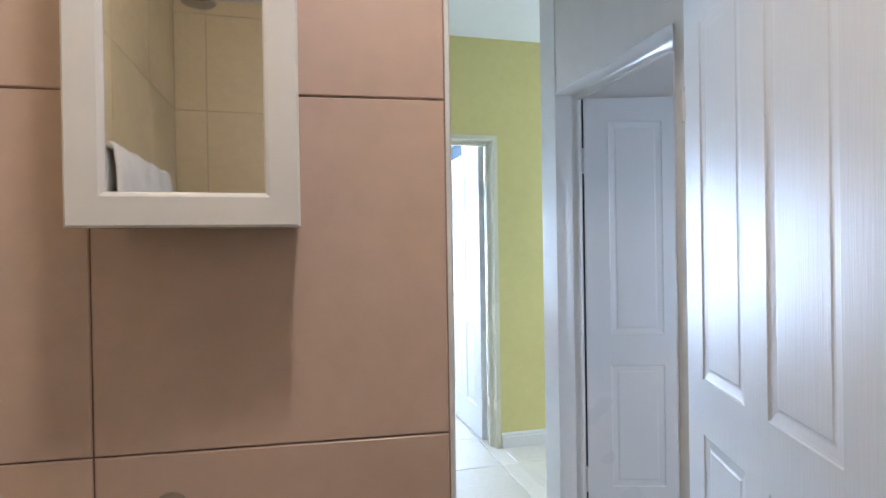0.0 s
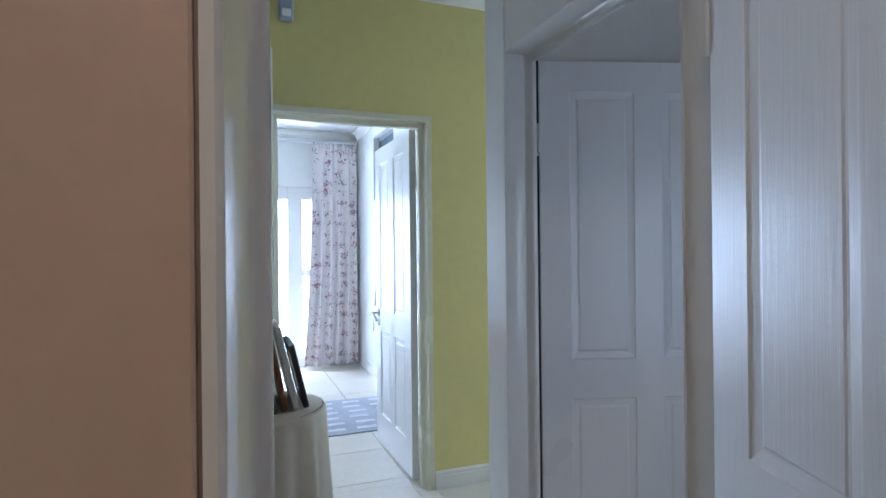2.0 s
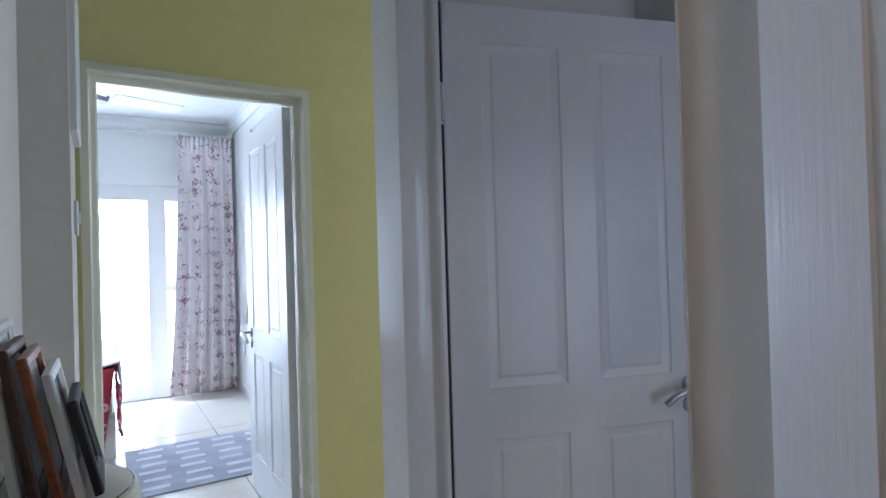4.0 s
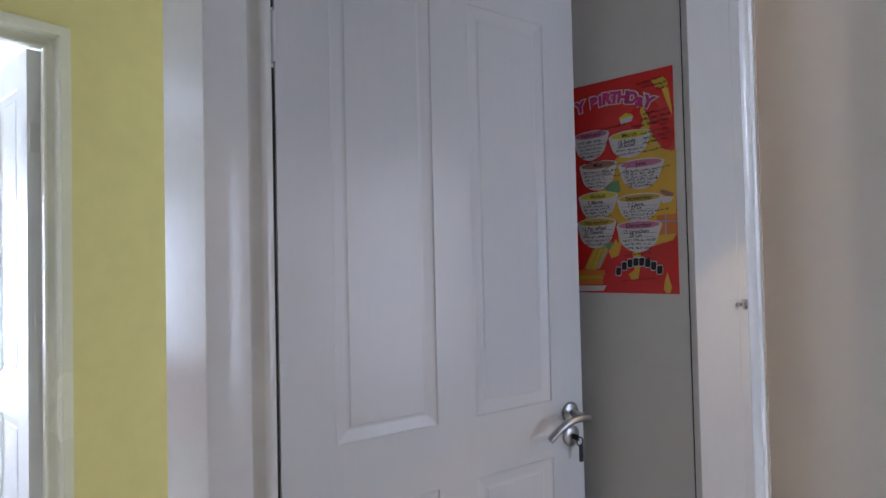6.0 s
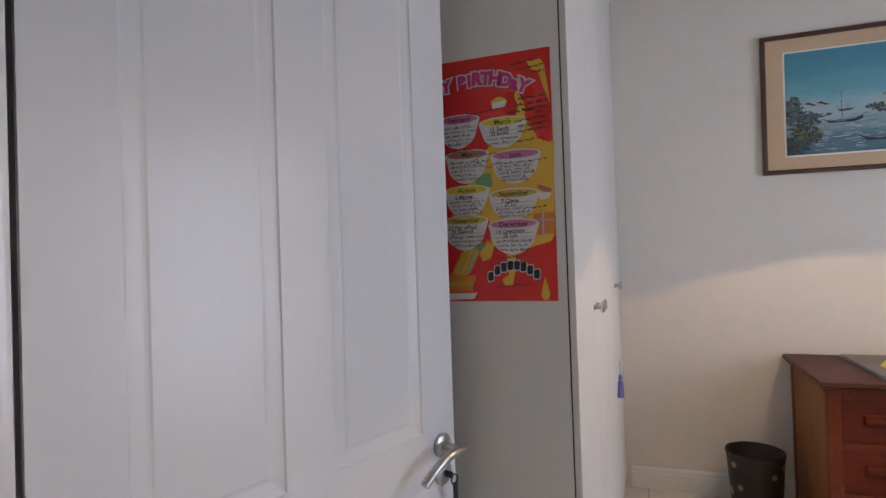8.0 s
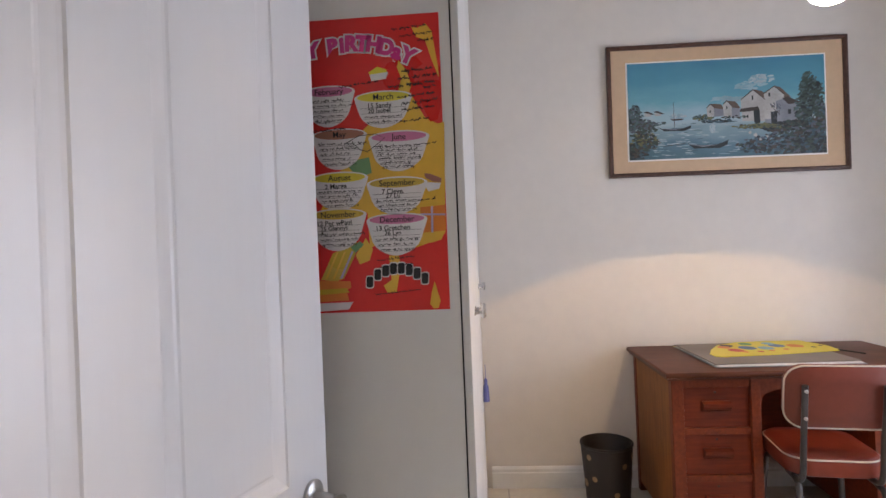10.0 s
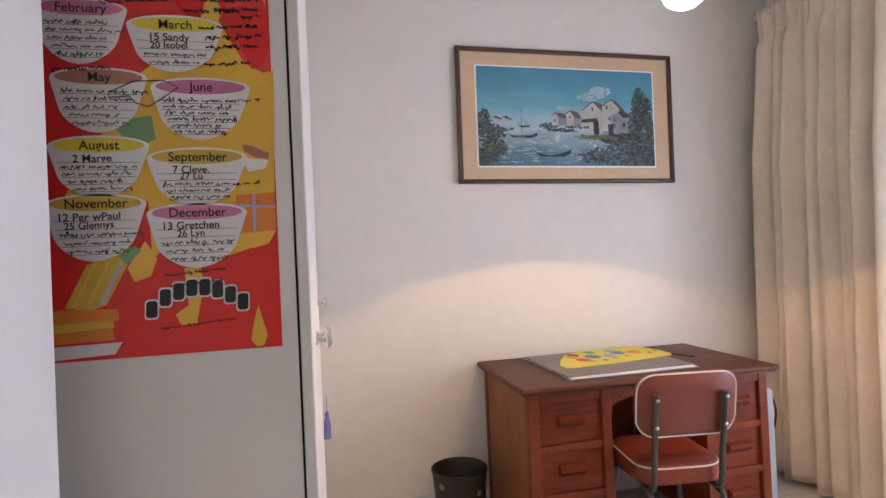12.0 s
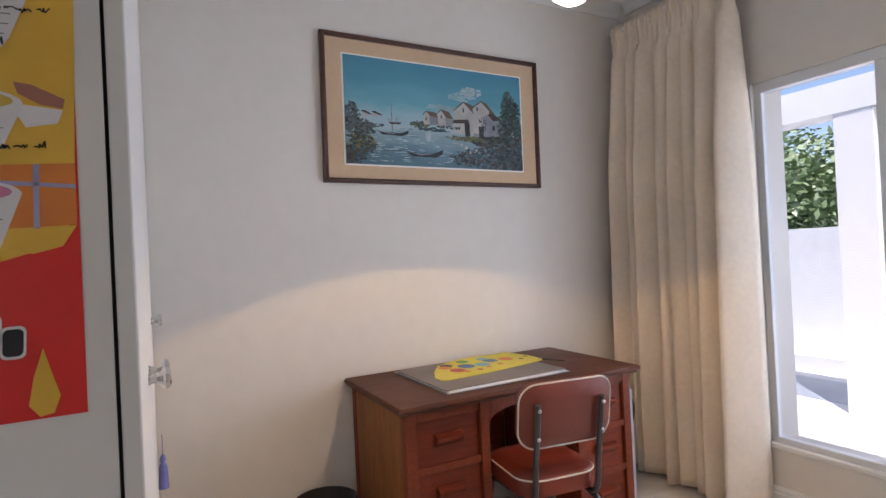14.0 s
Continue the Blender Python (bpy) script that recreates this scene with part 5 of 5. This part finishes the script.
RED_FRAME = mat("red_brown_frame", (0.30, 0.095, 0.03), 0.35, var=0.1, scale=9, grain=(60, 8, 60))
leaning_frame(0.672, 2.60, 0.30, 0.37, 7, SKIRT, "tall white picture frame leaning against the wall", WHITE)
leaning_frame(0.704, 2.58, 0.28, 0.33, 9, FRAME_WOOD, "brown wooden picture frame leaning on others", WHITE)
leaning_frame(0.740, 2.60, 0.26, 0.31, 11, RED_FRAME, "red-brown wooden picture frame leaning on others", WHITE)
leaning_frame(0.775, 2.62, 0.24, 0.27, 12, SKIRT, "white picture frame leaning on others", BLUEGREY)
leaning_frame(0.808, 2.62, 0.22, 0.21, 13, BIN, "small black picture frame leaning in front", BLUEGREY)
wp = thing("wall_picture", pose(0.748, 3.34, 1.745, 0, 0, 90), "white framed picture on the corridor wall", "picture")
part("frame", bar_frame(0.30, 0.50, 0.03, 0.022), SKIRT, wp)
part("print", box(0.028, -0.008, 0.028, 0.272, -0.002, 0.472), BLUEGREY, wp, "blue-grey print")
sw = thing("switch_plate", pose(0.749, 3.55, 1.42, 0, 0, 90), "white switch plate on the corridor wall", "switch")
part("plate", box(-0.04, -0.010, 0.0, 0.04, 0.0, 0.12, 0.003), SKIRT, sw)
part("rocker", box(-0.015, -0.016, 0.04, 0.015, -0.009, 0.08, 0.002), WHITE, sw)
sen = thing("alarm_sensor", pose(0.86, YEL - 0.002, 2.50), "small blue-grey alarm sensor high on the yellow wall", "sensor")
part("body", box(-0.035, -0.05, 0.0, 0.035, 0.0, 0.12, 0.01), mat("blue_grey_plastic", (0.34, 0.40, 0.50), 0.4, var=0.04, bump=0), sen)
part("lens", box(-0.022, -0.056, 0.012, 0.022, -0.049, 0.05, 0.004), WHITE, sen)

# ---- bathroom things ----
cab = thing("mirror_cabinet", pose(0.103, 0.926, 1.378), "white mirror cabinet on the tiled bathroom wall", "cabinet")
CWD, CHT = 0.259, 0.66
part("body", box(0.004, 0.018, 0.003, CWD - 0.004, TY - 0.926 + 0.018, CHT, 0.002), GLOSS, cab, "white cabinet box")
bm = bmesh.new()
loops = []
for q, y in ((0.0, 0.017), (0.0, 0.003), (0.003, 0.0), (0.036, 0.0), (0.040, 0.002), (0.042, 0.007), (0.042, 0.012)):
    loops.append([bm.verts.new(v) for v in ((q, y, q), (CWD - q, y, q), (CWD - q, y, CHT - q), (q, y, CHT - q))])
for la, lb in zip(loops, loops[1:]):
    for i in range(4):
        bm.faces.new((la[i], la[(i + 1) % 4], lb[(i + 1) % 4], lb[i]))
cdoor = part("door", bm, GLOSS, cab, "white framed cabinet door")
part("mirror", box(0.040, 0.0095, 0.040, CWD - 0.040, 0.0115, CHT - 0.040), MIRROR, cdoor, "mirror glass")
hook = thing("towel_ring", SKEW @ pose(0.178, TY - 0.001, 0.985, 90), "round grey metal rosette on the tiled wall", "hook")
part("rosette", lathe([(0.0005, 0.05), (0.012, 0.049), (0.02, 0.043), (0.024, 0.03), (0.026, 0.0), (0.0005, 0.0)], 28), STEEL, hook, "", True)
dish = thing("soap_dish", SKEW @ pose(0.0, TY - 0.001, 0.985), "cream soap dish on the tiled wall", "dish")
part("bowl", box(-0.06, -0.08, 0.0, 0.06, 0.0, 0.022, 0.01, seg=3), mat("cream_ceramic", (0.66, 0.58, 0.36), 0.2, var=0.03, bump=0), dish, "", True)
rail = thing("towel_rail", pose(-0.262, -0.55, 1.665), "steel towel rail on the bathroom wall", "rail")
part("bar", tube([(0.07, -0.48, 0), (0.07, 0.42, 0)], 0.009, 12), STEEL, rail, "", True)
for y in (-0.46, 0.40):
    part("bracket", tube([(0.0, y, 0), (0.07, y, 0)], 0.008, 10), STEEL, rail, "", True)
bm = bmesh.new()
rows = []
for j, (x, z) in enumerate([(0.036, -0.45), (0.040, -0.2), (0.046, -0.05), (0.055, 0.012), (0.070, 0.024), (0.085, 0.012), (0.094, -0.05), (0.100, -0.2), (0.104, -0.50)]):
    rows.append([bm.verts.new((x + 0.004 * math.sin(i * 0.9 + j * 0.2), -0.40 + 0.72 * i / 24, z + 0.002 * math.sin(i * 1.7))) for i in range(25)])
for a, b in zip(rows, rows[1:]):
    for i in range(24):
        bm.faces.new((a[i], a[i + 1], b[i + 1], b[i]))
tw = mesh_object("towel", bm, TOWEL, True)
tw.modifiers.new("cloth_thickness", 'SOLIDIFY').thickness = 0.008
tw.matrix_basis = pose(-0.262, -0.55, 1.665)
tagged(tw, "white terry towel hanging over a rail", "towel")
sh = thing("shower_head", pose(-0.262, -0.42, 2.30), "grey steel shower head on a wall arm", "shower")
part("arm", tube(curve_points([(0, 0, 0), (0.12, 0, 0.03), (0.24, 0, 0.02), (0.29, 0, -0.03)], 6), 0.010, 10), STEEL, sh, "", True)
part("head", lathe([(0.012, 0.03), (0.022, 0.0), (0.055, -0.03), (0.060, -0.04), (0.056, -0.045), (0.0005, -0.045)], 28), STEEL, sh, "", True, pose(0.295, 0, -0.045))
bl = thing("bathroom_lamp", pose(0.42, 0.42, H - 0.05), "round lit opal lamp on the bathroom ceiling", "lamp")
part("base", lathe([(0.0005, 0.0), (0.12, 0.0), (0.12, -0.02), (0.0005, -0.02)], 30), WHITE, bl, "", True)
part("globe", lathe([(0.11, -0.02), (0.105, -0.05), (0.08, -0.08), (0.04, -0.095), (0.0005, -0.10)], 30), mat("warm_lit_opal", (1.0, 0.78, 0.55), 0.3, var=0, bump=0, emit=4.0), bl, "glowing opal cover", True)

# ---- bedroom ----


def bedroom_door():
    w = tagged(new("window_2"), "white glazed garden door with a side light, bright daylight behind", "window", "", "structure")
    w.matrix_basis = pose(0, BN + 0.06, 0)
    fr = bmesh.new()
    for a, b in ((-0.3, -0.24), (0.62, 0.70), (1.20, 1.36), (1.50, 1.56)):
        box(a, -0.04, 0.0, b, 0.04, 2.075, 0.004, fr)
    for a, b in ((-0.24, 0.62), (0.70, 1.20), (1.36, 1.50)):
        box(a, -0.035, 1.93, b, 0.035, 2.075, 0.004, fr)
        box(a, -0.035, 0.0, b, 0.035, 0.12, 0.004, fr)
    box(1.36, -0.035, 1.04, 1.50, 0.035, 1.12, 0.004, fr)
    part("window_frame", fr, GLOSS, w, "white painted frame")
    for a, b in ((-0.24, 0.62), (0.70, 1.20), (1.36, 1.50)):
        p = part("pane", box(a - 0.005, -0.003, 0.11, b + 0.005, 0.003, 1.94), GLASS, w, "clear glass pane")
        p.visible_shadow = False


bedroom_door()
# added emissive panel: its glow stands in for the daylight outside
BACKDROP_GLOW = mat("glowing_daylight_backdrop", (0.93, 0.97, 1.0), 1.0, var=0, bump=0, emit=4.2)
structure("backdrop_bedroom", box(-6, 11.0, -0.25, 8, 11.1, 4.6), BACKDROP_GLOW, "glowing panel standing in for bright daylight beyond the bedroom door")
bm = bmesh.new()
hw = tagged(new("window_3"), "high window in the bedroom wall", "window", "", "structure")
fr = box(BE + 0.06, 5.70, 1.86, BE + 0.10, 5.74, 2.52)
for b in ((BE + 0.06, 6.43, 1.86, BE + 0.10, 6.47, 2.52), (BE + 0.06, 5.74, 1.86, BE + 0.10, 6.43, 1.90), (BE + 0.06, 5.74, 2.48, BE + 0.10, 6.43, 2.52)):
    box(*b, bm=fr)
part("window_frame", fr, GREYPLASTIC, hw, "grey frame")
part("pane", box(BE + 0.075, 5.73, 1.89, BE + 0.08, 6.44, 2.49), BLUEGREY, hw, "blue-grey dark pane")


def sprig_cloth():
    m = mat("pink_sprigged_cloth", (0.86, 0.79, 0.79), 0.85, var=0.04, scale=8, bump=0.2, bump_scale=400)
    n, l = m.node_tree.nodes, m.node_tree.links
    b = n["Principled BSDF"]
    base = b.inputs["Base Color"].links[0].from_socket
    tc = n.new("ShaderNodeTexCoord")
    mp = n.new("ShaderNodeMapping")
    mp.inputs["Scale"].default_value = (6.6, 0.001, 8.6)
    nz = n.new("ShaderNodeTexNoise")
    nz.inputs["Scale"].default_value, nz.inputs["Detail"].default_value = 34, 3
    ad = n.new("ShaderNodeMixRGB")
    ad.blend_type = 'LINEAR_LIGHT'
    ad.inputs[0].default_value = 0.85
    vo = n.new("ShaderNodeTexVoronoi")
    vo.inputs["Scale"].default_value, vo.inputs["Randomness"].default_value = 1.0, 0.35
    l.new(tc.outputs["Object"], mp.inputs["Vector"])
    l.new(tc.outputs["Object"], nz.inputs["Vector"])
    l.new(mp.outputs[0], ad.inputs[1])
    l.new(nz.outputs["Color"], ad.inputs[2])
    l.new(ad.outputs[0], vo.inputs["Vector"])
    mr = n.new("ShaderNodeMapRange")
    mr.inputs["From Min"].default_value, mr.inputs["From Max"].default_value = 0.22, 0.33
    mr.inputs["To Min"].default_value, mr.inputs["To Max"].default_value = 0.85, 0.0
    l.new(vo.outputs["Distance"], mr.inputs["Value"])
    mx = n.new("ShaderNodeMix")
    mx.data_type = 'RGBA'
    mx.inputs["B"].default_value = (0.30, 0.12, 0.15, 1)
    l.new(mr.outputs[0], mx.inputs["Factor"])
    l.new(base, mx.inputs["A"])
    l.new(mx.outputs["Result"], b.inputs["Base Color"])
    return m


curtain("curtain", 0.50, 0.03, 2.56, 5, 0.05, sprig_cloth(), pose(1.965, BN - 0.14, 0, 0, 0, 180), "pale pink curtain with dark red sprigs beside the garden door", 8, flare=0.22, uneven=0.35)
tagged(mesh_object("curtain_rail", box(-0.6, BN - 0.15, 2.56, 1.98, BN - 0.12, 2.585, 0.003), ALU), "white curtain rail over the garden door", "curtain rail")
fan = thing("ceiling_fan", pose(0.80, 5.82, H), "white ceiling fan at rest in the bedroom", "fan")
part("rod", tube([(0, 0, 0), (0, 0, -0.16)], 0.012, 10), SKIRT, fan, "", True)
part("motor", lathe([(0.0005, -0.15), (0.05, -0.155), (0.085, -0.18), (0.09, -0.22), (0.07, -0.25), (0.0005, -0.255)], 28), GREYPLASTIC, fan, "grey motor", True)
for k in range(4):
    a = 18 + 90 * k
    blade = box(0.10, -0.075, -0.222, 0.58, 0.075, -0.214, 0.003)
    part("blade", blade, SKIRT, fan, "white blade", False, pose(0, 0, 0, 0, 0, a) @ pose(0, 0, -0.0, -10, 0, 0))
bed = thing("bed", pose(0, 0, 0), "bed with white bedding and a red patterned quilt", "bed")
part("base", box(-0.45, 5.62, 0.0, 0.88, 6.95, 0.28, 0.01), WHITE, bed)
part("mattress", box(-0.46, 5.60, 0.28, 0.86, 6.96, 0.50, 0.05, seg=4), WHITE, bed, "", True)


def drape(x0, x1, y0, y1, z, drop, seed):
    """Bedding laid over the bed and hanging down its side."""
    bm = bmesh.new()
    noise_off = seed * 7.3
    rows = []
    for j in range(31):
        y = y0 + (y1 - y0) * j / 30
        row = []
        for i in range(25):
            s = (x1 - x0 + drop) * i / 24
            if s < x1 - x0:
                p = Vector((x0 + s, y, z + 0.02 * math.sin(3 * y + seed)))
            else:
                d = s - (x1 - x0)
                p = Vector((x1 + 0.035 + 0.05 * d, y, z - d))
            w = noise.noise(Vector((p.x * 5 + noise_off, p.y * 5, p.z * 5)))
            row.append(bm.verts.new(p + Vector((0.03 * w, 0, 0.03 * w))))
        rows.append(row)
    for a, b in zip(rows, rows[1:]):
        for i in range(24):
            bm.faces.new((a[i], a[i + 1], b[i + 1], b[i]))
    return bm


DUVET = mat("pale_pink_bedding", (0.86, 0.79, 0.79), 0.9, var=0.05, scale=9, bump=0.5, bump_scale=60)
duvet = tagged(mesh_object("duvet", drape(-0.45, 0.87, 5.54, 6.9, 0.665, 0.20, 1), DUVET, True), "pale pink-white crumpled duvet on the bed", "bedding")
duvet.modifiers.new("cloth_thickness", 'SOLIDIFY').thickness = 0.01


def quilt_cloth():
    m = mat("red_flowered_quilt", (0.46, 0.035, 0.05), 0.9, var=0.1, scale=9, bump=0.4, bump_scale=90)
    n, l = m.node_tree.nodes, m.node_tree.links
    b = n["Principled BSDF"]
    base = b.inputs["Base Color"].links[0].from_socket
    tc, vo, ramp, mx = n.new("ShaderNodeTexCoord"), n.new("ShaderNodeTexVoronoi"), n.new("ShaderNodeValToRGB"), n.new("ShaderNodeMix")
    vo.inputs["Scale"].default_value, vo.inputs["Randomness"].default_value = 9.0, 0.6
    l.new(tc.outputs["Object"], vo.inputs["Vector"])
    l.new(vo.outputs["Distance"], ramp.inputs["Fac"])
    el = ramp.color_ramp.elements
    el[0].position, el[0].color = 0.10, (0.8, 0.8, 0.8, 1)
    el[1].position, el[1].color = 0.62, (0, 0, 0, 1)
    for p, v in ((0.16, 0.0), (0.30, 0.0), (0.36, 0.75), (0.42, 0.0)):
        el.new(p).color = (v, v, v, 1)
    mx.data_type = 'RGBA'
    mx.inputs["B"].default_value = (0.80, 0.60, 0.58, 1)
    l.new(ramp.outputs[0], mx.inputs["Factor"])
    l.new(base, mx.inputs["A"])
    l.new(mx.outputs["Result"], b.inputs["Base Color"])
    return m


QUILT = quilt_cloth()
quilt = tagged(mesh_object("quilt", drape(-0.45, 0.86, 5.56, 5.86, 0.62, 0.46, 2), QUILT, True), "red patterned quilt thrown over the bed", "quilt")
quilt.modifiers.new("cloth_thickness", 'SOLIDIFY').thickness = 0.01
bm = bmesh.new()
rows = []
for j in range(13):
    rows.append([bm.verts.new((-0.45 + 1.33 * i / 30 - 0.006 * j * i / 30, 5.545 + 0.02 * math.sin(i * 0.9 + 0.3 * j) * j / 12 - 0.02 * j / 12, 0.625 - 0.045 * j)) for i in range(31)])
for a, b in zip(rows, rows[1:]):
    for i in range(30):
        bm.faces.new((a[i], a[i + 1], b[i + 1], b[i]))
fold = mesh_object("quilt", bm, QUILT, True)
fold.modifiers.new("cloth_thickness", 'SOLIDIFY').thickness = 0.012
tagged(fold, "red patterned quilt end hanging over the foot of the bed", "quilt")
rug = thing("rug", pose(0.93, 4.78, -0.002), "grey rug with rows of pale dashes on the tiled floor", "rug")
part("woven_top", box(0, 0, 0.0, 0.98, 0.93, 0.012, 0.004), RUG, rug)
for j in range(6):
    for i in range(4):
        x, y = 0.06 + 0.235 * i + (0.02 if j % 2 else 0), 0.07 + 0.145 * j
        part("dash", box(x, y, 0.0121, x + 0.15, y + 0.055, 0.0135), RUG_PALE, rug)
# ---- patio and garden ----
PZ = -0.15
structure("pavement_bedroom", box(-2.0, 7.5, PZ - 0.1, 4.5, 11.0, -0.03), PAVING, "pale paving outside the bedroom door")
structure("pavement", box(-1.0, -4.6, PZ - 0.1, 9.5, -0.87, PZ), PAVING, "pale paved patio outside the study")
wall("wall_garden", GREYWALL, "pale grey rendered garden wall", (-1.0, -4.85, PZ - 0.1, 12.0, -4.65, 1.40))
wall("trim_garden_coping", RENDERED, "white coping on the garden wall foot", (-1.0, -4.65, PZ, 12.0, -4.20, 0.02))
wall("trim_water_channel", DARKSTONE, "dark stone water channel along the patio", (3.0, -3.95, PZ, 12.0, -3.20, PZ + 0.004))
wall("patio_beam", RENDERED, "white rendered patio beam", (-1.0, -3.25, 2.30, 9.5, -2.95, 2.56))
wall("patio_cross_beam", RENDERED, "white rendered cross beam from house to patio beam", (5.6, -2.95, 2.36, 5.9, -0.87, 2.56))
wall("wall_house_outside", RENDERED, "white rendered outside wall", (EAST + 0.2, -0.87, PZ - 0.1, 9.5, -0.6, 2.56))
for x in (0.6, 4.17, 7.9):
    col = tagged(mesh_object("patio_column", box(x, -3.24, PZ, x + 0.29, -2.96, 2.30, 0.006), RENDERED), "square white rendered patio column", "column", "patio columns")


def tree(name, x, y, h, crown, seed, label):
    r = random.Random(seed)
    t = thing(name, pose(x, y, -0.25), label, "tree")
    trunk = tube(curve_points([(0, 0, 0), (0.04, 0.02, h * 0.2), (-0.05, 0.04, h * 0.4), (0.02, 0.0, h * 0.62)], 5), 0.085, 9)
    tips = []
    for k in range(9):
        a, z0 = k * 2.4, h * (0.30 + 0.035 * k)
        end = Vector((crown * 0.75 * math.cos(a), crown * 0.75 * math.sin(a), z0 + h * 0.22))
        mid = Vector((crown * 0.3 * math.cos(a), crown * 0.3 * math.sin(a), z0 + h * 0.14))
        tube(curve_points([(0, 0, z0), mid, end], 4), 0.03, 6, trunk)
        tips += [mid, end]
    part("trunk", trunk, BARK, t, "grey-brown trunk and limbs", True)
    for mat_, n in ((LEAF, 5200), (LEAF_B, 5200)):
        verts, faces = [], []
        for _ in range(n):
            base = tips[r.randrange(len(tips))] if r.random() < 0.8 else Vector((0, 0, h * 0.62))
            d = Vector((r.gauss(0, 1), r.gauss(0, 1), r.gauss(0, 0.8)))
            p = base + d.normalized() * crown * 0.42 * r.random() ** 0.5
            s = r.uniform(0.04, 0.085)
            u = Vector((r.gauss(0, 1), r.gauss(0, 1), r.gauss(0, 0.5))).normalized()
            v = u.orthogonal().normalized()
            k = len(verts)
            verts += [p - u * s, p + v * s * 0.45, p + u * s, p - v * s * 0.45]
            faces.append((k, k + 1, k + 2, k + 3))
        me = bpy.data.meshes.new("foliage")
        me.from_pydata([tuple(q) for q in verts], [], faces)
        me.materials.append(mat_)
        ob = new("foliage", me)
        ob.parent = t
        tagged(ob, "loose green leaves", "", "", "stuff")
    return t


tree("tree", 7.0, -6.6, 3.6, 1.5, 5, "leafy green tree behind the garden wall")
tree("tree", 9.6, -8.6, 4.4, 1.9, 6, "leafy green tree behind the garden wall")

# ---- tiles ----


def tile_mesh(name, w, h, d, r, material):
    bm = box(-w / 2, -h / 2, -d, w / 2, h / 2, 0, 0)
    top = [e for e in bm.edges if all(v.co.z > -1e-6 for v in e.verts)]
    bmesh.ops.bevel(bm, geom=top, offset=r, segments=1, affect='EDGES')
    me = bpy.data.meshes.new(name)
    bm.to_mesh(me)
    bm.free()
    me.materials.append(material)
    return me


def lay(parent, m, u0, u1, v0, v1, uj, vj, pitch_u, pitch_v, gap, material, cache):
    """Lays tiles on a plane given by m; uj and vj are places of one joint each."""
    iu0, iu1 = math.floor((u0 - uj) / pitch_u), math.ceil((u1 - uj) / pitch_u)
    iv0, iv1 = math.floor((v0 - vj) / pitch_v), math.ceil((v1 - vj) / pitch_v)
    for i in range(iu0, iu1):
        for j in range(iv0, iv1):
            a, b = max(u0, uj + i * pitch_u + gap / 2), min(u1, uj + (i + 1) * pitch_u - gap / 2)
            c, d = max(v0, vj + j * pitch_v + gap / 2), min(v1, vj + (j + 1) * pitch_v - gap / 2)
            if b - a < 0.02 or d - c < 0.02:
                continue
            key = (round(b - a, 3), round(d - c, 3), material.name)
            if key not in cache:
                cache[key] = tile_mesh("tile", b - a, d - c, 0.008, 0.0015, material)
            ob = new("tile", cache[key])
            ob.parent = parent
            ob.matrix_basis = m @ pose((a + b) / 2, (c + d) / 2, 0)


cache = {}
for x0, x1, y0, y1 in ((SW, EAST, SOUTH, 2.585), (0.62, SW, 1.545, YEL + 0.15), (SW, 4.7, HALL, YEL), (-1.8, BE, YEL + 0.15, BN)):
    lay(floor, pose(0, 0, 0), x0, x1, y0, y1, 1.545, 3.415, 0.5, 0.5, 0.005, TILE_FLOOR, cache)
bath = bpy.data.objects["wall_bath_front"]
lay(bath, pose(0, TY, 0, 90), -0.268, TX, 0.0, H - 0.05, 0.078, 1.0660, 0.5, 0.508, 0.003, TILE_WALL, cache)
lay(bpy.data.objects["wall_bath_west"], pose(-0.254, 0, 0, 90, 0, 90), -1.48, TY + 0.06, 0.0, H - 0.05, 0.53, 1.0655, 0.5, 0.508, 0.003, TILE_CREAM, cache)
lay(bpy.data.objects["wall_bath_back"], pose(0, -1.474, 0, 90, 0, 180), -CW, 0.254, 0.0, H - 0.05, 0.10, 1.0655, 0.5, 0.508, 0.003, TILE_CREAM, cache)
